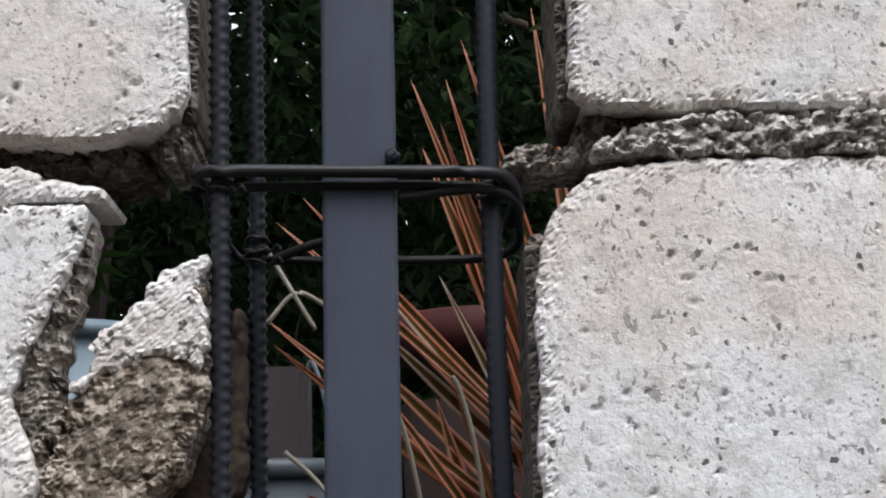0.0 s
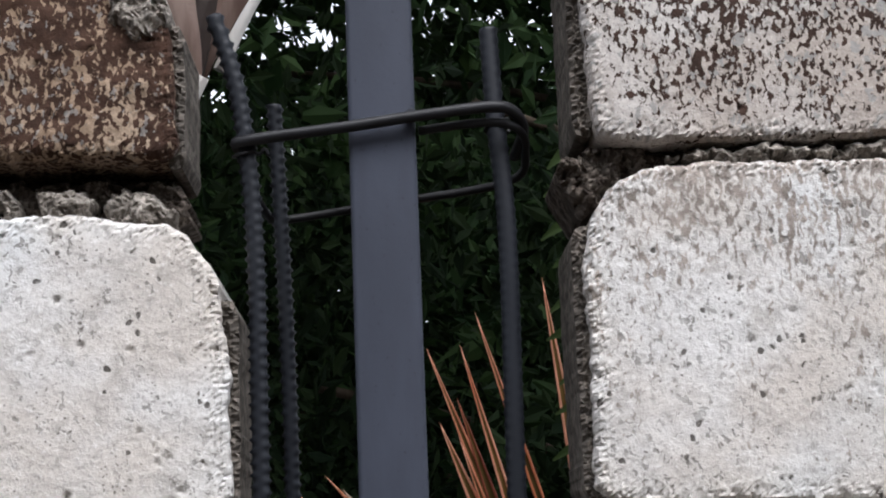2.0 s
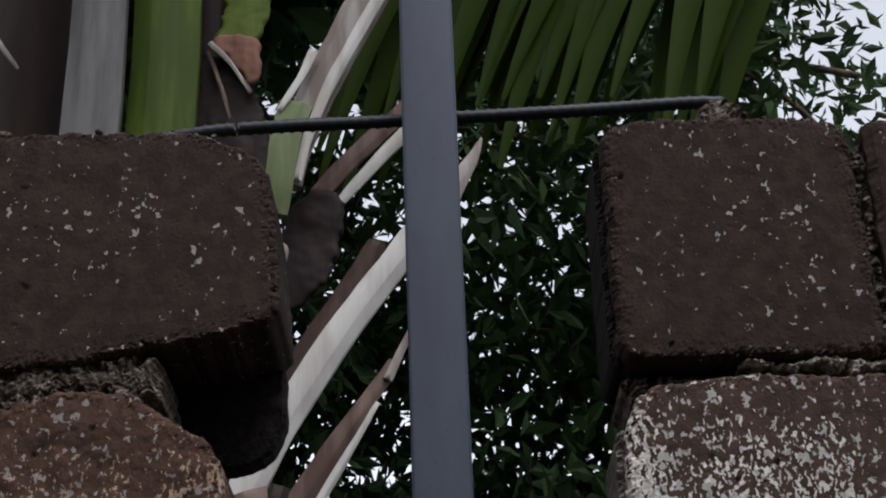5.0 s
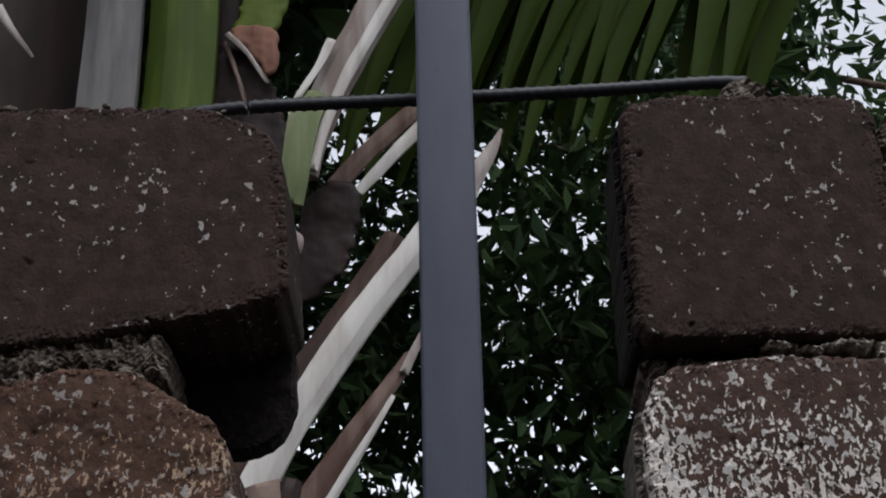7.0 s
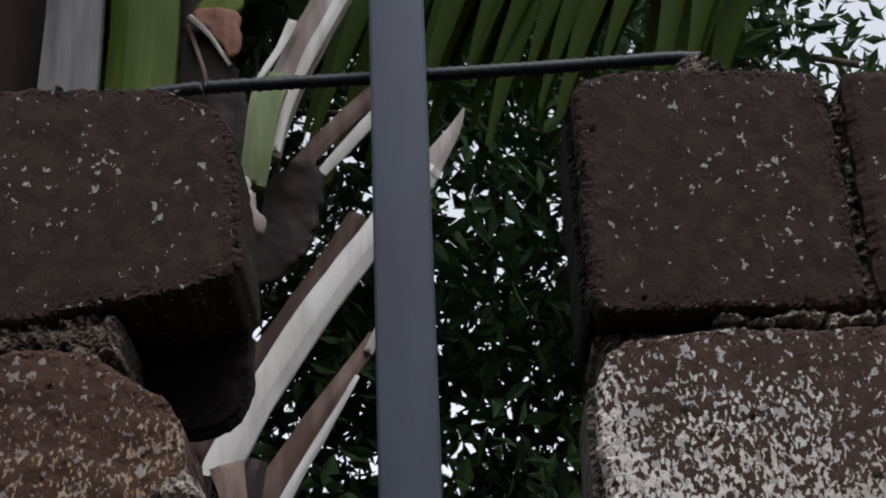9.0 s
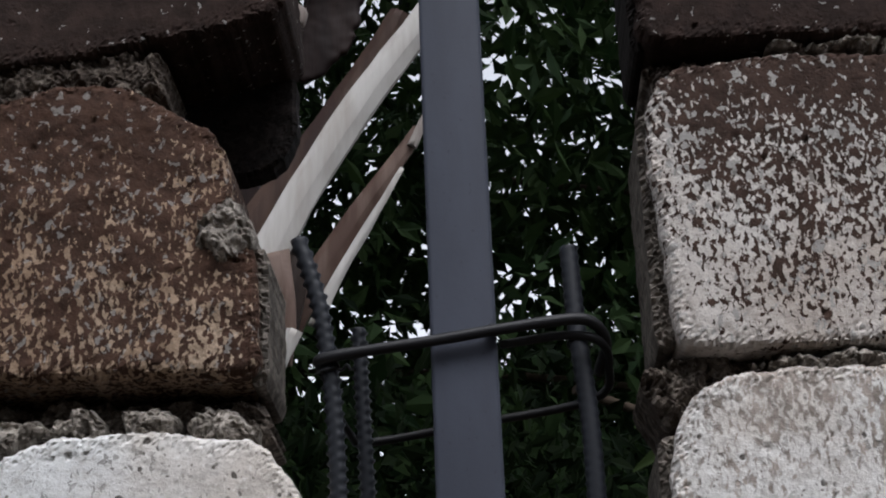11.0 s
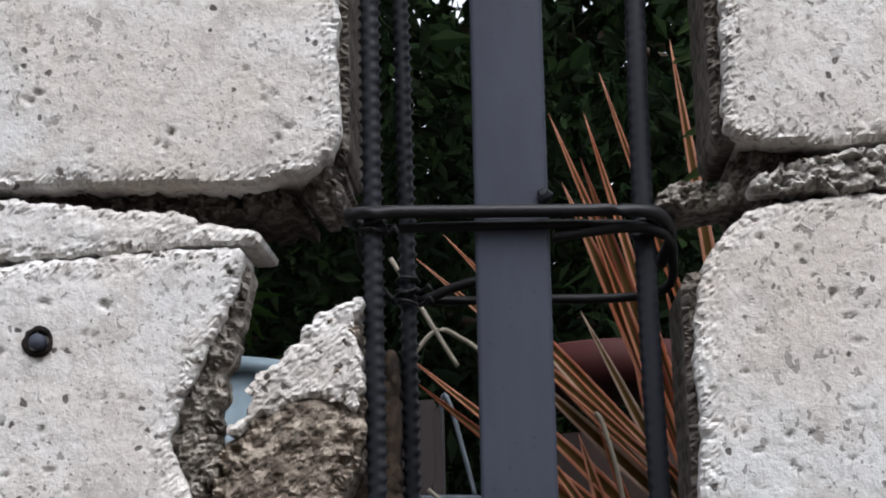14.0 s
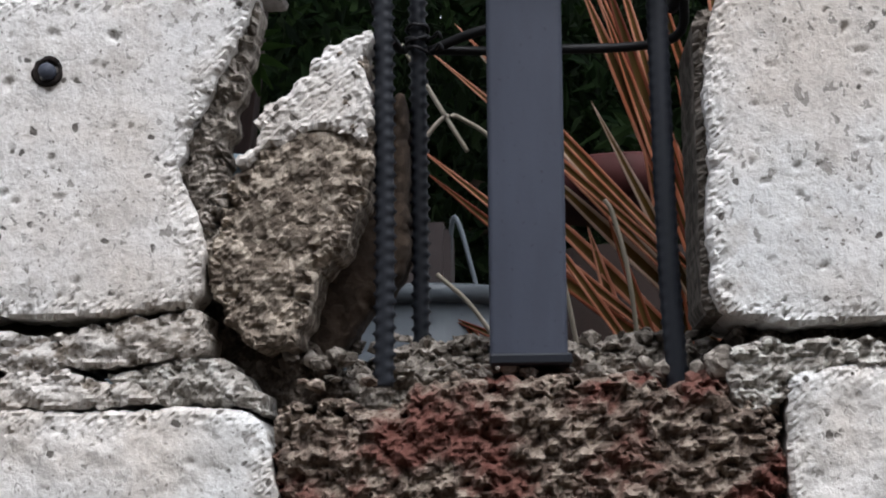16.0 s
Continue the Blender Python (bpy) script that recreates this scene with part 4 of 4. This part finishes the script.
# upper rib: weathered, with a pale edge and a green foot
rib([(-0.156, 0.482, 1.530), (-0.146, 0.482, 1.580), (-0.120, 0.482, 1.650), (-0.076, 0.482, 1.745), (-0.02, 0.48, 1.86), (0.05, 0.48, 1.98)], (0.036, 0.046), rib_weathered)
rib([(-0.142, 0.470, 1.530), (-0.130, 0.470, 1.585), (-0.104, 0.470, 1.655), (-0.060, 0.470, 1.745), (0.0, 0.47, 1.86)], (0.010, 0.016), rib_pale)
rib([(-0.166, 0.472, 1.490), (-0.160, 0.466, 1.530), (-0.153, 0.466, 1.585), (-0.143, 0.472, 1.625)], (0.028, 0.036), rib_moss, label="green foot of a palm rib")
rib([(-0.160, 0.46, 1.612), (-0.138, 0.462, 1.655), (-0.124, 0.464, 1.69)], (0.006, 0.010), rib_pale)
# torn rib between them, brown above and pale below
rib([(-0.126, 0.54, 1.550), (-0.084, 0.54, 1.598), (-0.036, 0.54, 1.646), (0.0, 0.54, 1.68)], (0.020, 0.024), rib_brown)
rib([(-0.112, 0.533, 1.520), (-0.096, 0.533, 1.542), (-0.071, 0.533, 1.572), (-0.034, 0.533, 1.614), (0.0, 0.533, 1.65)], (0.008, 0.020), rib_pale)
rib([(-0.30, 0.49, 0.80), (-0.24, 0.49, 1.00), (-0.185, 0.49, 1.12), (-0.158, 0.49, 1.20)], (0.09, 0.02), trunk_brown, "husk")
rib([(-0.186, 0.485, 1.195), (-0.178, 0.48, 1.160), (-0.170, 0.478, 1.115), (-0.170, 0.48, 1.080)], (0.034, 0.006), rib_brown, "husk", 0.3)
rib([(-0.190, 0.47, 1.045), (-0.178, 0.47, 1.075), (-0.163, 0.47, 1.111)], (0.010, 0.014), rib_pale)


def sheath(name, outline, y0, mat, seed, label=""):
    """A dry, torn and slightly buckled piece of leaf sheath."""
    return part(name, slab(name, outline, y0=y0, depth=0.005, r=0.0012, amp=0.003, scale=22.0, jag=0.005, jag_scale=85.0, res=0.003, seed=seed, crumb=0.0008), mat, palm, label)


sheath("husk", [(-0.152, 1.528), (-0.119, 1.543), (-0.094, 1.530), (-0.098, 1.470), (-0.112, 1.435), (-0.145, 1.400), (-0.178, 1.395), (-0.164, 1.478)], 0.51, husk_dark, 91)
sheath("husk", [(-0.176, 1.500), (-0.166, 1.492), (-0.158, 1.455), (-0.145, 1.425), (-0.148, 1.415), (-0.158, 1.420), (-0.170, 1.455)], 0.44, rib_weathered, 92)
sheath("sheath", [(-0.254, 1.762), (-0.240, 1.800), (-0.235, 1.95), (-0.20, 2.12), (-0.10, 2.12), (-0.155, 1.93), (-0.182, 1.83), (-0.196, 1.766), (-0.225, 1.758)], 0.556, rib_green, 93, "green leaf base torn at its edge")
sheath("sheath", [(-0.256, 1.764), (-0.238, 1.776), (-0.196, 1.770), (-0.190, 1.715), (-0.203, 1.702), (-0.224, 1.735)], 0.548, rust, 94, "torn orange-brown leaf sheath")
sheath("sheath", [(-0.275, 1.60), (-0.272, 1.72), (-0.262, 1.768), (-0.224, 1.738), (-0.192, 1.690), (-0.178, 1.60), (-0.20, 1.50), (-0.26, 1.50)], 0.566, husk_dark, 95)
rib([(-0.252, 0.545, 1.760), (-0.226, 0.543, 1.728), (-0.203, 0.545, 1.690)], (0.006, 0.004), rib_weathered)
rib([(-0.256, 0.555, 1.755), (-0.240, 0.552, 1.710), (-0.226, 0.552, 1.660)], (0.004, 0.003), rib_brown)
rib([(-0.492, 0.455, 1.742), (-0.470, 0.458, 1.708), (-0.448, 0.462, 1.678)], (0.012, 0.003), rib_weathered)
random.seed(11)


def leaflet(base, tip, width):
    a, b = Vector(base), Vector(tip)
    side = (b - a).cross(Vector((0.25, 1, 0.1))).normalized()
    bm = bmesh.new()
    rows = []
    for i in range(9):
        t = i / 8
        L = (b - a).length
        c = a.lerp(b, t) + L * Vector((0.06 * t * t, -0.1 * t * (1 - t), 0.1 * t * (1 - t)))
        w = width * min(1, 3 * t + 0.35) * (1 - 0.85 * max(0, t - 0.4) / 0.6) * 0.5
        rows.append([bm.verts.new(c + side * w * k + Vector((0, -0.5 * w * abs(k), 0))) for k in (-1, 0, 1)])
    for r0, r1 in zip(rows, rows[1:]):
        for k in range(2):
            bm.faces.new((r0[k], r0[k + 1], r1[k + 1], r1[k])).smooth = True
    return bm


frond = rib([(0.0, 0.95, 2.35), (0.15, 0.93, 2.38), (0.35, 0.90, 2.36), (0.55, 0.88, 2.28), (0.7, 0.86, 2.2)], (0.03, 0.012), rib_green, "frond")
for i in range(44):
    t = (i // 2) / 21
    x = 0.06 + 0.50 * t
    z = 2.36 - 0.12 * t * t
    y = 0.93 - 0.05 * t + 0.07 * (i % 2)
    drop = 0.50 + 0.12 * random.random() - 0.12 * t - 0.06 * (i % 2)
    part("leaflet", leaflet((x, y, z), (x - 0.22 - 0.06 * random.random() + 0.06 * t, y - 0.04 + 0.08 * random.random(), z - drop), 0.046 + 0.016 * random.random()), palm_green, frond)

# ---------- trees ----------
bark = stalk_mat("tree_bark", (0.04, 0.03, 0.022), (0.08, 0.06, 0.045), 0.9)


def leaf_cloud(count, clumps, size, seed):
    """Many small folded leaves, gathered in uneven clumps."""
    rnd = np.random.RandomState(seed)
    verts, faces = [], []
    pick = rnd.choice(len(clumps), count, p=np.array([c[3] ** 2 for c in clumps]) / sum(c[3] ** 2 for c in clumps))
    for i in range(count):
        cx, cy, cz, r = clumps[pick[i]]
        d = rnd.normal(size=3)
        d /= np.linalg.norm(d)
        p = np.array((cx, cy, cz)) + d * r * rnd.uniform(0.25, 1.0) ** 0.5
        u = rnd.normal(size=3) + np.array((0, 0, -0.6))
        u /= np.linalg.norm(u)
        v = np.cross(u, rnd.normal(size=3))
        v /= np.linalg.norm(v)
        n = np.cross(u, v)
        L = size * rnd.uniform(0.6, 1.4)
        w = L * 0.20
        k = len(verts)
        verts += [tuple(p), tuple(p + u * L * 0.45 + v * w + n * w * 0.4), tuple(p + u * L), tuple(p + u * L * 0.45 - v * w + n * w * 0.4)]
        faces += [(k, k + 1, k + 2), (k, k + 2, k + 3)]
    return mesh_of("crown", verts, faces, False)


def tree(x, y, height, spread, low, leaves, size, seed, label, foot=0.0, bunches=70, leaf=None):
    rnd = random.Random(seed)
    root = tagged(new("tree"), label, "tree", "garden trees")
    bend = [(x + foot, y, -0.02), (x + foot + 0.05, y, height * 0.3), (x + foot * 0.9 - 0.05, y + 0.05, height * 0.6), (x + foot * 0.6, y, height * 0.95)]
    pts = curve_points(bend, 6)
    part("trunk", tube(pts, [0.07 * (1 - 0.8 * i / (len(pts) - 1)) for i in range(len(pts))], 10), bark, root)
    clumps = []
    for _ in range(bunches):
        z = rnd.uniform(low, height)
        f = 1 - 0.5 * abs((z - low) / (height - low) - 0.45)
        g = rnd.uniform(0, 2 * math.pi)
        d = spread * f * math.sqrt(rnd.random())
        clumps.append((x + d * math.cos(g), y + d * math.sin(g) * 0.7, z, rnd.uniform(0.14, 0.38)))
    for c in clumps[:14]:
        st = (x + foot * 0.9, y, max(0.2, c[2] - 0.5))
        part("limb", tube(curve_points([st, ((st[0] + c[0]) / 2, (st[1] + c[1]) / 2, c[2] - 0.15), c[:3]], 4), 0.012, 6), bark, root)
    part("crown", leaf_cloud(leaves, clumps, size, seed), leaf or foliage, root)
    return root


tree(-0.08, 3.2, 4.0, 1.4, 0.25, 28500, 0.085, 3, "dense dark green leafy tree behind the wall", 1.6, 200)
tree(-1.7, 3.8, 5.0, 1.7, 0.3, 27000, 0.085, 4, "dense dark green leafy tree behind the palm", 0, 170)
tree(2.45, 4.4, 4.8, 1.4, 0.3, 7000, 0.09, 5, "dark green leafy tree farther along the garden")
tree(0.1, 5.6, 2.3, 2.4, 0.1, 30000, 0.11, 6, "low dense dark tree far behind", 1.8, 110, bush_green_shaded)
tree(0.25, 2.3, 1.5, 0.9, 0.1, 16000, 0.05, 7, "low dark green bush behind the strap leaves", 0.6, 80, bush_green_shaded)
tree(0.85, 3.7, 2.7, 0.7, 0.2, 14000, 0.07, 10, "slim dark green young tree beside the wall", 0.5)
# two invented trees, crowns set above the view to cut the sky light
tree(-0.9, 1.3, 4.6, 1.3, 2.75, 26000, 0.12, 9, "added tree whose high crown shades the palm from above", -0.9)
tree(0.3, 0.75, 4.1, 1.0, 3.0, 22000, 0.12, 11, "added tree whose overhead crown shades the garden behind the gap", 1.6)

# ---------- small things ----------
basin = tagged(new("basin"), "pale blue-grey plastic basin behind the broken block", "basin")
blue = paint_mat("pale_blue_plastic", (0.20, 0.26, 0.30), 0.45)
part("body", lathe([(0.08, 0.022), (0.10, 0.35), (0.115, 0.69), (0.110, 0.69), (0.095, 0.35), (0.075, 0.04)], (-0.30, 0.62, -0.026)), blue, basin)
part("rim", lathe([(0.112, 0.684), (0.121, 0.687), (0.121, 0.696), (0.113, 0.700), (0.110, 0.692), (0.112, 0.684)], (-0.30, 0.62, -0.026)), blue, basin)
bolt = tagged(new("bolt"), "rusty dark bolt end set in the pale block", "bolt")
bm = lathe([(0.0001, 0.0012), (0.0052, 0.0012), (0.0060, 0.0030), (0.0078, 0.0032), (0.0084, 0.0018), (0.0086, 0.0)], (0, 0, 0), 18)
for v in bm.verts:
    v.co += 0.0014 * Vector(noise.noise_vector(v.co * 260))
part("hole_rim", bm, mortar_black, bolt, "black rust-stained rim of the hole")
part("shank", lathe([(0.0001, 0.0075), (0.0034, 0.0072), (0.0044, 0.0060), (0.0046, 0.0)][::-1], (0.0006, -0.0006, 0), 14), post_paint, bolt, "worn steel bolt end")
bolt.matrix_world = pose(-0.2525, 0.0012, 0.5995, 90, 0, 0)
weed = tagged(new("weed_sprig"), "small green weed hanging in the broken block", "weed")
weed_green = leaf_mat("weed_green", (0.035, 0.075, 0.018), (0.075, 0.13, 0.035), 0.5, 0.3)
part("stem", tube(curve_points([(-0.170, 0.105, 0.668), (-0.164, 0.10, 0.649), (-0.161, 0.10, 0.632)], 4), 0.0012, 6), weed_green, weed)
for a, b, w in (((-0.162, 0.10, 0.637), (-0.158, 0.098, 0.610), 0.010), ((-0.161, 0.10, 0.640), (-0.137, 0.10, 0.641), 0.005), ((-0.160, 0.10, 0.635), (-0.141, 0.10, 0.627), 0.006), ((-0.162, 0.10, 0.634), (-0.169, 0.10, 0.616), 0.008),
                ((-0.163, 0.10, 0.645), (-0.146, 0.102, 0.652), 0.006), ((-0.161, 0.10, 0.633), (-0.150, 0.098, 0.614), 0.006)):
    part("leaf", leaflet(a, b, w), weed_green, weed)
fern = tagged(new("fern"), "small dark green fern growing behind the wall edge", "fern")
fern_green = leaf_mat("fern_green", (0.05, 0.085, 0.025), (0.085, 0.125, 0.045), 0.6, 0.25)
part("stem", tube(curve_points([(0.17, 0.26, 0.60), (0.160, 0.25, 0.75), (0.150, 0.24, 0.92), (0.145, 0.24, 1.0)], 5), 0.0016, 6), dry, fern)
for i in range(9):
    z = 0.76 + 0.027 * i
    part("leaf", leaflet((0.157 - 0.0012 * i, 0.245, z), (0.112 + 0.004 * (i % 3), 0.235, z - 0.022 + 0.006 * (i % 2)), 0.011), fern_green, fern)
